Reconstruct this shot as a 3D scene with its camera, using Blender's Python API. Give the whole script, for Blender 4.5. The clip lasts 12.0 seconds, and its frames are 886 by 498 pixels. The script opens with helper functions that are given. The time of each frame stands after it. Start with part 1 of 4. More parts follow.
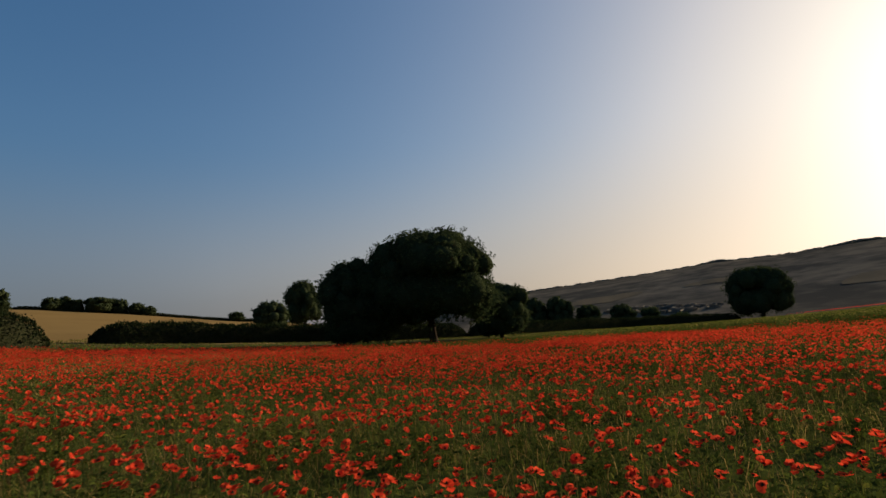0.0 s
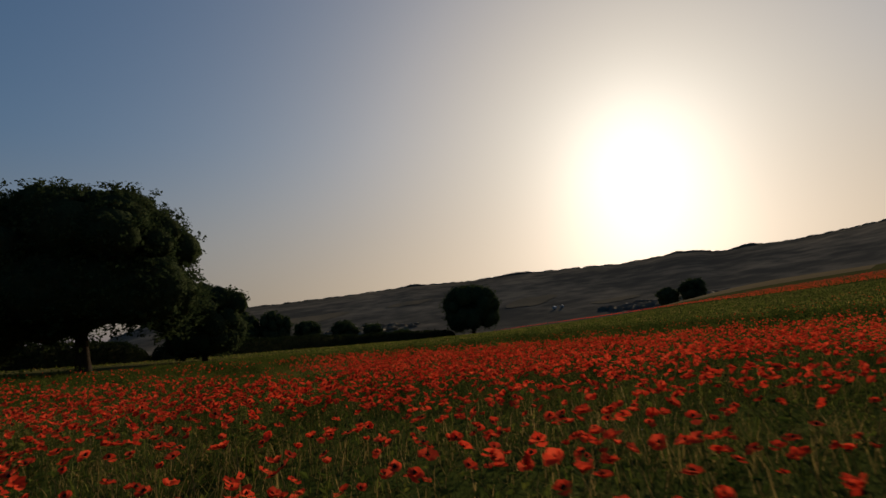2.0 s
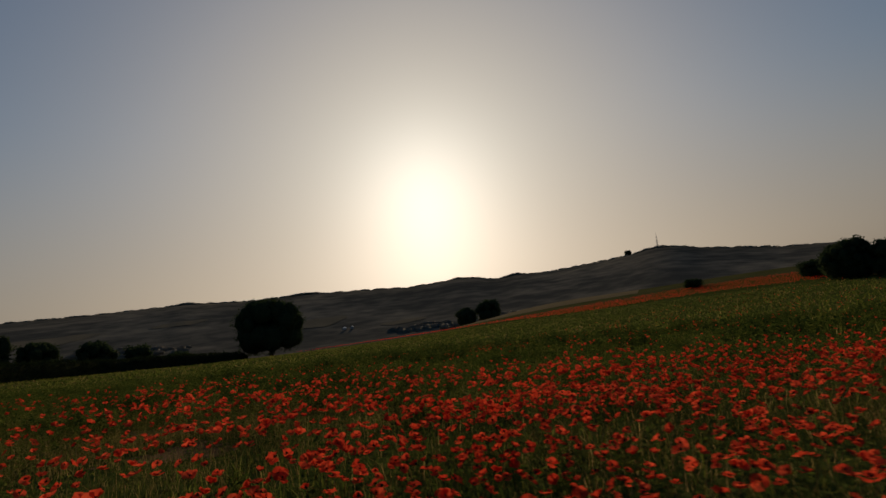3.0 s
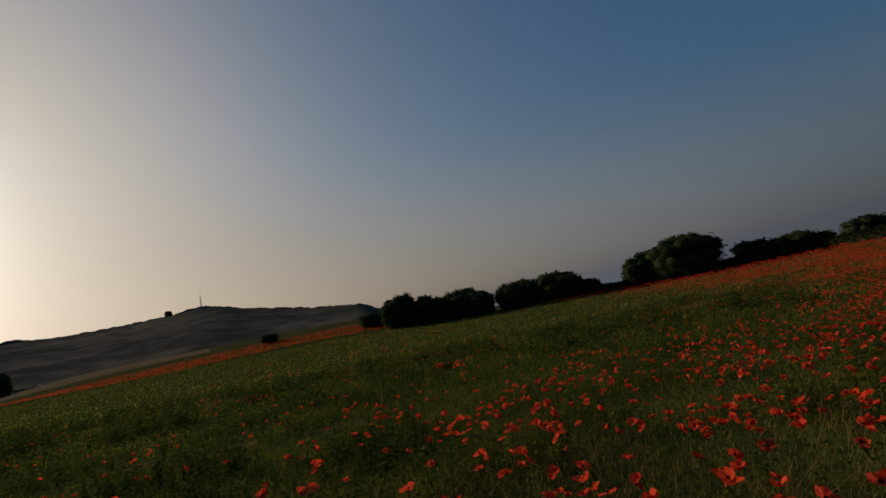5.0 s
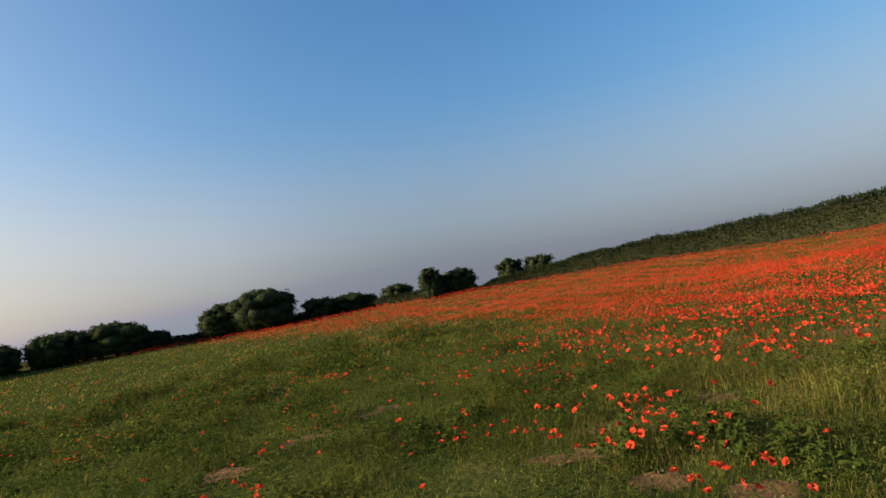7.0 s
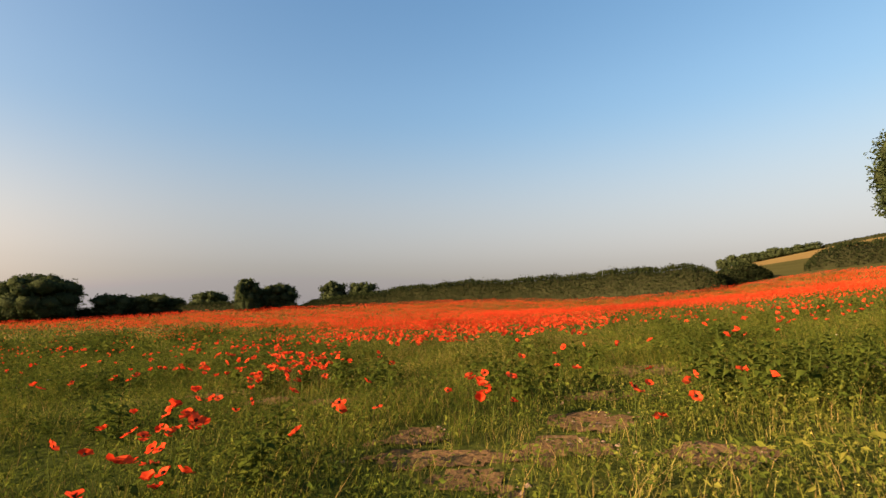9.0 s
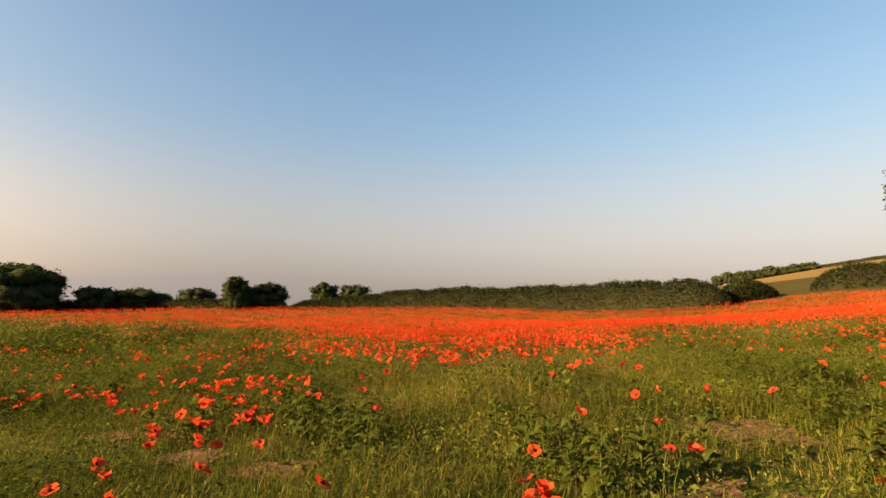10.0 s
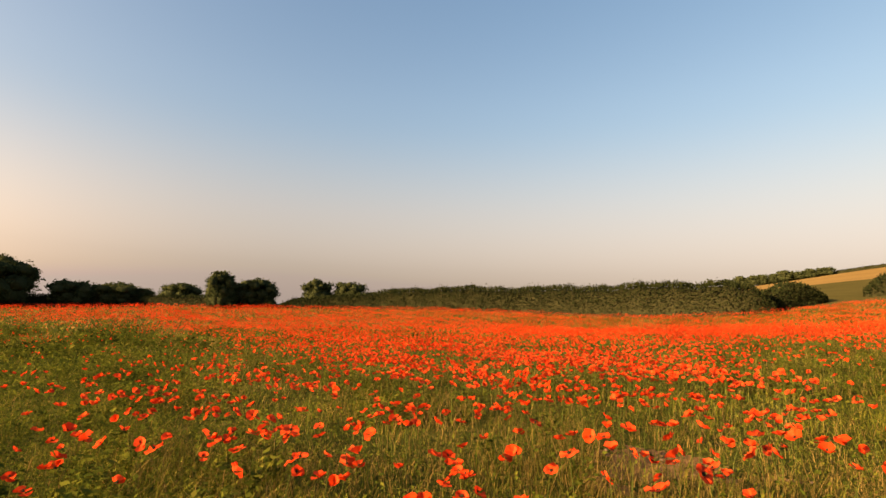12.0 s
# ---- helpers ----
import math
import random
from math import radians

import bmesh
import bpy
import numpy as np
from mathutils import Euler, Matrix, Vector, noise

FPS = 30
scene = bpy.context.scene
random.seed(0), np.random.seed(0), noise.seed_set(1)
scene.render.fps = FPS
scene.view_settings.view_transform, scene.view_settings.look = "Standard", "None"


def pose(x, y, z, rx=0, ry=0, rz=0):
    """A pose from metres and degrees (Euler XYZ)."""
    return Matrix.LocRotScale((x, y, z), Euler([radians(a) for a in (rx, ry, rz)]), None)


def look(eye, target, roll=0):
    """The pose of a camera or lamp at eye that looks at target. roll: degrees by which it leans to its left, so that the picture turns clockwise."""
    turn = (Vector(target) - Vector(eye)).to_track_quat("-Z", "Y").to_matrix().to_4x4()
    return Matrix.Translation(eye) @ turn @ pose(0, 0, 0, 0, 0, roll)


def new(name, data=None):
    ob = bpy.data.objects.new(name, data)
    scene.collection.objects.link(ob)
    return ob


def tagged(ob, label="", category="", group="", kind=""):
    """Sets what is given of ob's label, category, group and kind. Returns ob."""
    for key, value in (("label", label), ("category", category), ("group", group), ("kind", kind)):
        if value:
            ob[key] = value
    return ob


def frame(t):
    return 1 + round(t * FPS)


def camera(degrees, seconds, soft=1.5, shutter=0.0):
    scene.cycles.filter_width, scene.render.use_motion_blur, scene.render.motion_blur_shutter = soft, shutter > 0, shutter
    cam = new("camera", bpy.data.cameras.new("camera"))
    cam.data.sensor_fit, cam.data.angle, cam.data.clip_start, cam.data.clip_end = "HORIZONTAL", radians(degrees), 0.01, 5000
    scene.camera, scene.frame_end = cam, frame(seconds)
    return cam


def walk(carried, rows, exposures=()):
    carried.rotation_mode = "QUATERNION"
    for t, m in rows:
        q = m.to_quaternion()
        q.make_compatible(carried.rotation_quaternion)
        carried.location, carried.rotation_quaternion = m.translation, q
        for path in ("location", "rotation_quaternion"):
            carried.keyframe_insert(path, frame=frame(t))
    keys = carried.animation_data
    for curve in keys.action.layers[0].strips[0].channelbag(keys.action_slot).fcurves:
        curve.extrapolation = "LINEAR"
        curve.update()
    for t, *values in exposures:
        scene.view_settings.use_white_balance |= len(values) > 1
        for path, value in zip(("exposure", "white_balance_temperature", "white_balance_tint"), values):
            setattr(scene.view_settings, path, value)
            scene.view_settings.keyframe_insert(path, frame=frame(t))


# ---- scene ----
rng = np.random.default_rng(7)


# ---------------------------------------------------------------- camera and walk
cam = camera(80.0, 12.0, soft=1.5, shutter=0.05)


def gaze(t, x, y, z, heading, pitch, lean):
    """A row of the walk: heading clockwise from +y, pitch up, lean to the right, all in degrees."""
    h, p = radians(heading), radians(pitch)
    way = (math.sin(h) * math.cos(p), math.cos(h) * math.cos(p), math.sin(p))
    return t, look((x, y, z), (x + way[0], y + way[1], z + way[2]), -lean)


PATH = [
    (0, 0.00, -0.00, 1.43, -0.40, 8.89, 6.28),
    (0.5, 1.03, 3.47, 1.36, 4.94, 7.44, 7.23),
    (1, 1.67, 7.41, 1.26, 12.13, 7.45, 7.39),
    (1.5, 1.04, 11.40, 1.18, 21.18, 7.40, 7.62),
    (2, 0.61, 15.82, 1.17, 30.60, 7.48, 6.68),
    (2.5, 1.57, 22.02, 1.22, 41.28, 8.00, 5.98),
    (3, 3.85, 27.58, 0.96, 53.43, 7.19, 6.50),
    (3.5, 4.03, 31.70, 0.75, 67.13, 7.69, 5.79),
    (3.7, 4.05, 32.70, 0.72, 73.29, 6.31, 7.25),
    (4.5, 4.65, 35.20, 0.93, 90.60, 6.25, 8.90),
    (5.3, 5.50, 37.30, 1.16, 107.95, 6.20, 10.52),
    (5.5, 5.62, 38.00, 1.24, 112.95, 5.42, 11.25),
    (6, 5.95, 40.44, 1.35, 128.67, 4.88, 11.12),
    (6.5, 6.83, 43.57, 1.33, 140.71, 5.21, 9.55),
    (7, 8.15, 45.80, 1.59, 150.56, 4.69, 8.94),
    (7.2, 8.65, 46.26, 1.75, 153.67, 3.86, 9.89),
    (7.6, 8.95, 46.95, 1.58, 159.00, 4.50, 8.30),
    (8, 8.25, 47.25, 1.24, 163.30, 5.50, 6.30),
    (8.4, 7.00, 47.00, 0.86, 166.10, 6.35, 4.00),
    (8.8, 5.94, 46.39, 0.57, 167.60, 6.91, 1.86),
    (9, 6.09, 46.00, 0.55, 167.82, 6.64, 1.20),
    (9.5, 6.41, 44.89, 0.55, 168.36, 7.37, -0.93),
    (10, 6.63, 44.23, 0.66, 168.36, 7.26, -1.01),
    (10.5, 6.89, 42.99, 0.73, 168.42, 7.26, -0.87),
    (11, 7.17, 41.44, 0.73, 168.26, 7.33, -0.91),
    (11.5, 7.43, 39.92, 0.73, 168.07, 7.64, -1.60),
    (12, 7.72, 38.37, 0.82, 167.90, 7.29, -1.92),
]
EXPOSURES = [
    (0.0, 0.5, 6450, 14), (0.8, 0.27, 6500, 14), (1.6, -0.09, 6450, 14), (2.5, -0.32, 6450, 13), (3.7, -0.66, 6350, 12),
    (5.3, -0.2, 6250, 12), (6.0, 0.62, 6150, 12), (7.2, 1.45, 6400, 13), (8.8, 1.84, 8100, 20), (9.5, 1.9, 8900, 23), (12.0, 2.0, 11100, 30),
]
walk(cam, [gaze(*row) for row in PATH], EXPOSURES)

# ---------------------------------------------------------------- sky and sun
SUN_HEADING, SUN_HEIGHT = 52.2, 15.8
world = bpy.data.worlds.new("sky")
scene.world = world
world.use_nodes = True
wn = world.node_tree.nodes
sky = wn.new("ShaderNodeTexSky")
sky.sky_type = "NISHITA"
sky.sun_disc = False
sky.sun_elevation = radians(SUN_HEIGHT)
sky.sun_rotation = radians(SUN_HEADING)
sky.altitude = 100
sky.air_density = 1.0
sky.dust_density = 2.8
sky.ozone_density = 2.0
wn["Background"].inputs["Strength"].default_value = 0.107
# low haze: near the horizon the sky's own colour turns to a dusty rose-beige
wl = world.node_tree.links
where = wn.new("ShaderNodeTexCoord")
split = wn.new("ShaderNodeSeparateXYZ")
wl.new(where.outputs["Generated"], split.inputs[0])
low_sky = wn.new("ShaderNodeMapRange")
low_sky.interpolation_type = "SMOOTHSTEP"
for key, value in (("From Min", -0.02), ("From Max", 0.36), ("To Min", 0.85), ("To Max", 0.0)):
    low_sky.inputs[key].default_value = value
wl.new(split.outputs["Z"], low_sky.inputs["Value"])
haze = wn.new("ShaderNodeMix")
haze.data_type, haze.blend_type = "RGBA", "COLOR"
# towards the sun the haze is peach, away from it lilac grey
sunward = wn.new("ShaderNodeVectorMath")
sunward.operation = "DOT_PRODUCT"
wl.new(where.outputs["Generated"], sunward.inputs[0])
sunward.inputs[1].default_value = (math.sin(radians(SUN_HEADING)), math.cos(radians(SUN_HEADING)), 0)
warmth = wn.new("ShaderNodeMapRange")
warmth.interpolation_type = "SMOOTHSTEP"
for key, value in (("From Min", -0.2), ("From Max", 0.95), ("To Min", 0.0), ("To Max", 1.0)):
    warmth.inputs[key].default_value = value
wl.new(sunward.outputs["Value"], warmth.inputs["Value"])
haze_tint = wn.new("ShaderNodeMix")
haze_tint.data_type = "RGBA"
haze_tint.inputs["A"].default_value, haze_tint.inputs["B"].default_value = (0.8, 0.88, 1.0, 1), (1.0, 0.81, 0.6, 1)
wl.new(warmth.outputs["Result"], haze_tint.inputs["Factor"])
wl.new(haze_tint.outputs["Result"], haze.inputs["B"])
wl.new(low_sky.outputs["Result"], haze.inputs["Factor"])
rich = wn.new("ShaderNodeHueSaturation")
rich.inputs["Saturation"].default_value = 1.34
# the blaze round the sun, spread softly by the haze: s * (1 + a s^2.5) / (1 + b s)
grey = wn.new("ShaderNodeVectorMath")
grey.operation = "DOT_PRODUCT"
wl.new(sky.outputs["Color"], grey.inputs[0])
grey.inputs[1].default_value = (0.5, 0.35, 0.15)
lifted = wn.new("ShaderNodeMath")
lifted.operation = "POWER"
wl.new(grey.outputs["Value"], lifted.inputs[0])
lifted.inputs[1].default_value = 2.5
blaze = wn.new("ShaderNodeMath")
blaze.operation = "MULTIPLY_ADD"
wl.new(lifted.outputs[0], blaze.inputs[0])
blaze.inputs[1].default_value, blaze.inputs[2].default_value = 4e-5, 1.0
damp = wn.new("ShaderNodeVectorMath")
damp.operation = "MULTIPLY_ADD"
wl.new(sky.outputs["Color"], damp.inputs[0])
damp.inputs[1].default_value, damp.inputs[2].default_value = (0.099, 0.107, 0.128), (1, 1, 1)
ratio = wn.new("ShaderNodeVectorMath")
ratio.operation = "DIVIDE"
wl.new(blaze.outputs[0], ratio.inputs[0])
wl.new(damp.outputs["Vector"], ratio.inputs[1])
soft_sky = wn.new("ShaderNodeVectorMath")
soft_sky.operation = "MULTIPLY"
wl.new(sky.outputs["Color"], soft_sky.inputs[0])
wl.new(ratio.outputs["Vector"], soft_sky.inputs[1])
cooled = wn.new("ShaderNodeVectorMath")
cooled.operation = "MULTIPLY"
wl.new(soft_sky.outputs["Vector"], cooled.inputs[0])
cooled.inputs[1].default_value = (0.965, 1.0, 1.065)
wl.new(cooled.outputs["Vector"], rich.inputs["Color"])
wl.new(rich.outputs["Color"], haze.inputs["A"])
# and never falls below the glow of the lit dust
dust = wn.new("ShaderNodeMix")
dust.data_type, dust.blend_type = "RGBA", "LIGHTEN"
dust.inputs["B"].default_value = (1.45, 1.62, 1.88, 1)
low_dust = wn.new("ShaderNodeMapRange")
low_dust.interpolation_type = "SMOOTHSTEP"
for key, value in (("From Min", 0.0), ("From Max", 0.22), ("To Min", 0.85), ("To Max", 0.0)):
    low_dust.inputs[key].default_value = value
wl.new(split.outputs["Z"], low_dust.inputs["Value"])
wl.new(low_dust.outputs["Result"], dust.inputs["Factor"])
wl.new(haze.outputs["Result"], dust.inputs["A"])
# away from the sun the thick air near the ground is dull
dull = wn.new("ShaderNodeMapRange")
dull.interpolation_type = "SMOOTHSTEP"
for key, value in (("From Min", 0.0), ("From Max", 0.4), ("To Min", 0.56), ("To Max", 1.0)):
    dull.inputs[key].default_value = value
wl.new(split.outputs["Z"], dull.inputs["Value"])
thick_air = wn.new("ShaderNodeMix")
wl.new(warmth.outputs["Result"], thick_air.inputs["Factor"])
wl.new(dull.outputs["Result"], thick_air.inputs["A"])
thick_air.inputs["B"].default_value = 1.0
veiled = wn.new("ShaderNodeVectorMath")
veiled.operation = "SCALE"
wl.new(dust.outputs["Result"], veiled.inputs[0])
wl.new(thick_air.outputs["Result"], veiled.inputs["Scale"])
wl.new(veiled.outputs["Vector"], wn["Background"].inputs["Color"])

sun_data = bpy.data.lights.new("sun", "SUN")
sun_data.energy = 5.0
sun_data.angle = radians(0.6)
sun_data.color = (1.0, 0.8, 0.55)
sun_lamp = new("sun", sun_data)
sun_lamp.matrix_world = look((math.sin(radians(SUN_HEADING)) * 100, math.cos(radians(SUN_HEADING)) * 100,
                              math.tan(radians(SUN_HEIGHT)) * 100), (0, 0, 0))


# ---------------------------------------------------------------- materials
def ramp(nodes, links, source, stops):
    node = nodes.new("ShaderNodeValToRGB")
    els = node.color_ramp.elements
    while len(els) < len(stops):
        els.new(0.5)
    for e, (at, col) in zip(els, stops):
        e.position, e.color = at, (*col, 1)
    links.new(source, node.inputs["Fac"])
    return node.outputs["Color"]


def leafy(name, stops, translucency=0.35, rough=0.6, islands=True, gloss=0.25):
    """Thin plant tissue: a diffuse and glossy face that lets some light through; colour varies from piece to piece."""
    m = bpy.data.materials.new(name)
    m.use_nodes = True
    n, l = m.node_tree.nodes, m.node_tree.links
    bsdf = n["Principled BSDF"]
    bsdf.inputs["Roughness"].default_value = rough
    bsdf.inputs["Specular IOR Level"].default_value = gloss
    if islands:
        src = n.new("ShaderNodeNewGeometry").outputs["Random Per Island"]
    else:
        src = n.new("ShaderNodeObjectInfo").outputs["Random"]
    tex = n.new("ShaderNodeTexNoise")
    tex.inputs["Scale"].default_value = 0.45
    coord = n.new("ShaderNodeTexCoord")
    l.new(coord.outputs["Object"], tex.inputs["Vector"])
    mix = n.new("ShaderNodeMath")
    mix.operation = "MULTIPLY_ADD"
    l.new(src, mix.inputs[0])
    mix.inputs[1].default_value = 0.6
    l.new(tex.outputs["Fac"], mix.inputs[2])
    sub = n.new("ShaderNodeMath")
    sub.operation = "SUBTRACT"
    l.new(mix.outputs[0], sub.inputs[0])
    sub.inputs[1].default_value = 0.3
    col = ramp(n, l, sub.outputs[0], stops)
    l.new(col, bsdf.inputs["Base Color"])
    tr = n.new("ShaderNodeBsdfTranslucent")
    l.new(col, tr.inputs["Color"])
    ms = n.new("ShaderNodeMixShader")
    ms.inputs["Fac"].default_value = translucency
    l.new(bsdf.outputs[0], ms.inputs[1])
    l.new(tr.outputs[0], ms.inputs[2])
    l.new(ms.outputs[0], n["Material Output"].inputs["Surface"])
    return m


def earthy(name, stops, scale, fine, bump=0.4, rough=0.9, dist=0.03):
    """Soil, stubble, bark: two sizes of mottling and a rough relief."""
    m = bpy.data.materials.new(name)
    m.use_nodes = True
    n, l = m.node_tree.nodes, m.node_tree.links
    bsdf = n["Principled BSDF"]
    bsdf.inputs["Roughness"].default_value = rough
    bsdf.inputs["Specular IOR Level"].default_value = 0.0
    coord = n.new("ShaderNodeTexCoord").outputs["Object"]
    a, b = n.new("ShaderNodeTexNoise"), n.new("ShaderNodeTexNoise")
    for tex, s in ((a, scale), (b, fine)):
        l.new(coord, tex.inputs["Vector"])
        tex.inputs["Scale"].default_value = s
        tex.inputs["Detail"].default_value = 5
    mix = n.new("ShaderNodeMix")
    mix.inputs["Factor"].default_value = 0.45
    l.new(a.outputs["Fac"], mix.inputs["A"])
    l.new(b.outputs["Fac"], mix.inputs["B"])
    l.new(ramp(n, l, mix.outputs["Result"], stops), bsdf.inputs["Base Color"])
    bp = n.new("ShaderNodeBump")
    bp.inputs["Strength"].default_value = bump
    bp.inputs["Distance"].default_value = dist
    l.new(b.outputs["Fac"], bp.inputs["Height"])
    l.new(bp.outputs["Normal"], bsdf.inputs["Normal"])
    return m


GRASS = leafy("grass blades", [(0.1, (0.034, 0.05, 0.009)), (0.45, (0.084, 0.105, 0.016)), (0.8, (0.165, 0.165, 0.032)), (1.0, (0.3, 0.24, 0.08))], 0.4, gloss=0.0)
STRAW = leafy("ripening grass", [(0.1, (0.075, 0.068, 0.02)), (0.45, (0.16, 0.122, 0.037)), (0.8, (0.29, 0.2, 0.066)), (1.0, (0.42, 0.29, 0.105))], 0.42, gloss=0.0)
WEED = leafy("broad weed leaves", [(0.1, (0.022, 0.038, 0.008)), (0.5, (0.056, 0.078, 0.014)), (0.8, (0.115, 0.125, 0.023)), (1.0, (0.17, 0.155, 0.034))], 0.32, 0.6, gloss=0.0)
POPPY = leafy("poppy petals", [(0.1, (0.48, 0.033, 0.014)), (0.5, (0.62, 0.06, 0.024)), (0.9, (0.76, 0.098, 0.04))], 0.38, 0.7, gloss=0.0)
POPPY_ONE = leafy("poppy petals single", [(0.1, (0.48, 0.033, 0.014)), (0.5, (0.62, 0.06, 0.024)), (0.9, (0.76, 0.098, 0.04))], 0.38, 0.7, islands=False, gloss=0.0)
POPPY_EYE = earthy("poppy centre", [(0.3, (0.01, 0.008, 0.012)), (0.7, (0.05, 0.05, 0.02))], 90, 300, 0.6)
STEM = leafy("stems", [(0.1, (0.04, 0.06, 0.014)), (1.0, (0.08, 0.1, 0.025))], 0.15, gloss=0.0)
SEED = leafy("pale seed heads", [(0.1, (0.12, 0.125, 0.03)), (0.6, (0.22, 0.2, 0.05)), (1.0, (0.34, 0.28, 0.07))], 0.25, gloss=0.0)
DAISY = leafy("white mayweed", [(0.1, (0.5, 0.5, 0.4)), (1.0, (0.7, 0.7, 0.62))], 0.1, gloss=0.0)
FOLIAGE = leafy("tree leaves", [(0.1, (0.022, 0.036, 0.016)), (0.6, (0.04, 0.057, 0.024)), (1.0, (0.066, 0.08, 0.032))], 0.3, 0.7, gloss=0.0)
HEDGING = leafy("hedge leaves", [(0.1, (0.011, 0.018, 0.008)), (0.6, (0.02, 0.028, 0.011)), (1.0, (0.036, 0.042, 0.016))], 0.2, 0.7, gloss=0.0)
# both woods: pale grey-beige paints the haze of distance into the leaf colour
HAZED_FAR_WOOD = leafy("far woodland in haze colour", [(0.1, (0.22, 0.21, 0.175)), (0.6, (0.24, 0.228, 0.19)), (1.0, (0.26, 0.244, 0.2))], 0.75, 0.9, gloss=0.0)
HAZED_VALLEY_WOOD = leafy("valley woods in haze colour", [(0.1, (0.2, 0.188, 0.16)), (0.6, (0.225, 0.21, 0.175)), (1.0, (0.25, 0.23, 0.19))], 0.7, 0.9, gloss=0.0)
BARK = earthy("bark", [(0.3, (0.018, 0.014, 0.01)), (0.7, (0.05, 0.04, 0.03))], 2.0, 14.0, 0.8)
CORE_SHADE = earthy("hedge core with shade painted in", [(0.3, (0.016, 0.018, 0.009)), (0.7, (0.034, 0.036, 0.017))], 2.0, 9.0, 0.8)
SOIL = earthy("field soil under weeds", [(0.3, (0.022, 0.034, 0.008)), (0.55, (0.045, 0.056, 0.013)), (0.75, (0.09, 0.08, 0.026))], 0.9, 9.0, 0.7, dist=0.05)
EARTH = earthy("bare dusty earth", [(0.3, (0.085, 0.05, 0.024)), (0.55, (0.13, 0.078, 0.038)), (0.75, (0.18, 0.112, 0.058))], 1.5, 22.0, 0.8, dist=0.03)
WHEAT = earthy("ripe wheat", [(0.3, (0.14, 0.095, 0.036)), (0.7, (0.21, 0.142, 0.056))], 0.05, 3.0, 0.5, dist=0.1)
GREENS = earthy("rough grass", [(0.3, (0.04, 0.042, 0.015)), (0.7, (0.078, 0.07, 0.026))], 0.12, 4.0, 0.6, dist=0.1)
# greyed and lifted pasture colour stands in for the valley's haze
HAZED_VALLEY = earthy("valley pasture and scrub with haze tint", [(0.4, (0.055, 0.053, 0.045)), (0.47, (0.074, 0.069, 0.056)), (0.54, (0.108, 0.097, 0.076)), (0.62, (0.15, 0.13, 0.096))], 0.006, 0.03, 0.03, dist=0.6)
STUBBLE = earthy("pale far stubble", [(0.3, (0.115, 0.09, 0.05)), (0.7, (0.16, 0.125, 0.07))], 0.02, 0.2, 0.2)
# fallow dulled to match, haze in its colour too
FALLOW = earthy("hazy far fallow", [(0.3, (0.095, 0.082, 0.058)), (0.7, (0.14, 0.118, 0.08))], 0.02, 0.2, 0.2)
CLOD = earthy("dry clods", [(0.3, (0.13, 0.085, 0.055)), (0.7, (0.22, 0.16, 0.11))], 3.0, 40, 0.5)
INNER_SHADE = earthy("inner foliage with shade painted in", [(0.3, (0.02, 0.028, 0.014)), (0.7, (0.04, 0.05, 0.022))], 1.2, 5.0, 1.0, dist=0.3)
STEEL = earthy("dull steel", [(0.3, (0.2, 0.2, 0.2)), (0.7, (0.3, 0.3, 0.3))], 2, 20, 0.1, 0.5)
ROOF = earthy("pale sheet roof", [(0.3, (0.6, 0.6, 0.58)), (0.7, (0.75, 0.75, 0.72))], 0.5, 3, 0.1, 0.35)


# ---------------------------------------------------------------- meshes from arrays
def sheet(name, verts, faces, mat, smooth=False, slots=None, index=None):
    """A mesh from arrays: verts (n, 3), faces (m, 3 or 4)."""
    verts, faces = np.asarray(verts, np.float32), np.asarray(faces, np.int32)
    me = bpy.data.meshes.new(name)
    k = faces.shape[1]
    me.vertices.add(len(verts))
    me.vertices.foreach_set("co", verts.ravel())
    me.loops.add(faces.size)
    me.loops.foreach_set("vertex_index", faces.ravel())
    me.polygons.add(len(faces))
    me.polygons.foreach_set("loop_start", np.arange(0, faces.size, k, dtype=np.int32))
    for m in slots or [mat]:
        me.materials.append(m)
    if index is not None:
        me.polygons.foreach_set("material_index", np.asarray(index, np.int32))
    me.polygons.foreach_set("use_smooth", np.full(len(faces), smooth))
    me.update(calc_edges=True)
    return me


def merge(*lots):
    """Joins (verts, faces) lots of the same face size."""
    vs, fs, n = [], [], 0
    for v, f in lots:
        vs.append(np.asarray(v, float).reshape(-1, 3))
        fs.append(np.asarray(f, int) + n)
        n += len(vs[-1])
    return np.concatenate(vs), np.concatenate(fs)


def under(name, mesh, parent, label=""):
    """One mesh object as a part of a thing or of a part."""
    ob = new(name, mesh)
    ob.parent = parent
    if label:
        tagged(ob, label)
    return ob


def turns(n, tilt):
    """n random turns (n, 3, 3): a spin about z after a tilt of up to tilt radians."""
    a, b, t = rng.uniform(0, 2 * np.pi, n), rng.uniform(0, 2 * np.pi, n), rng.uniform(0, tilt, n)
    ca, sa, o, i = np.cos(a), np.sin(a), np.zeros(n), np.ones(n)
    spin = np.stack([ca, -sa, o, sa, ca, o, o, o, i], -1).reshape(n, 3, 3)
    cb, sb, ct, st = np.cos(b), np.sin(b), np.cos(t), np.sin(t)
    about = np.stack([cb, sb, o], -1)
    kx = np.zeros((n, 3, 3))
    kx[:, 0, 2], kx[:, 1, 2], kx[:, 2, 0], kx[:, 2, 1] = about[:, 1], -about[:, 0], -about[:, 1], about[:, 0]
    lean = np.eye(3) + st[:, None, None] * kx + (1 - ct)[:, None, None] * (kx @ kx)
    return lean @ spin


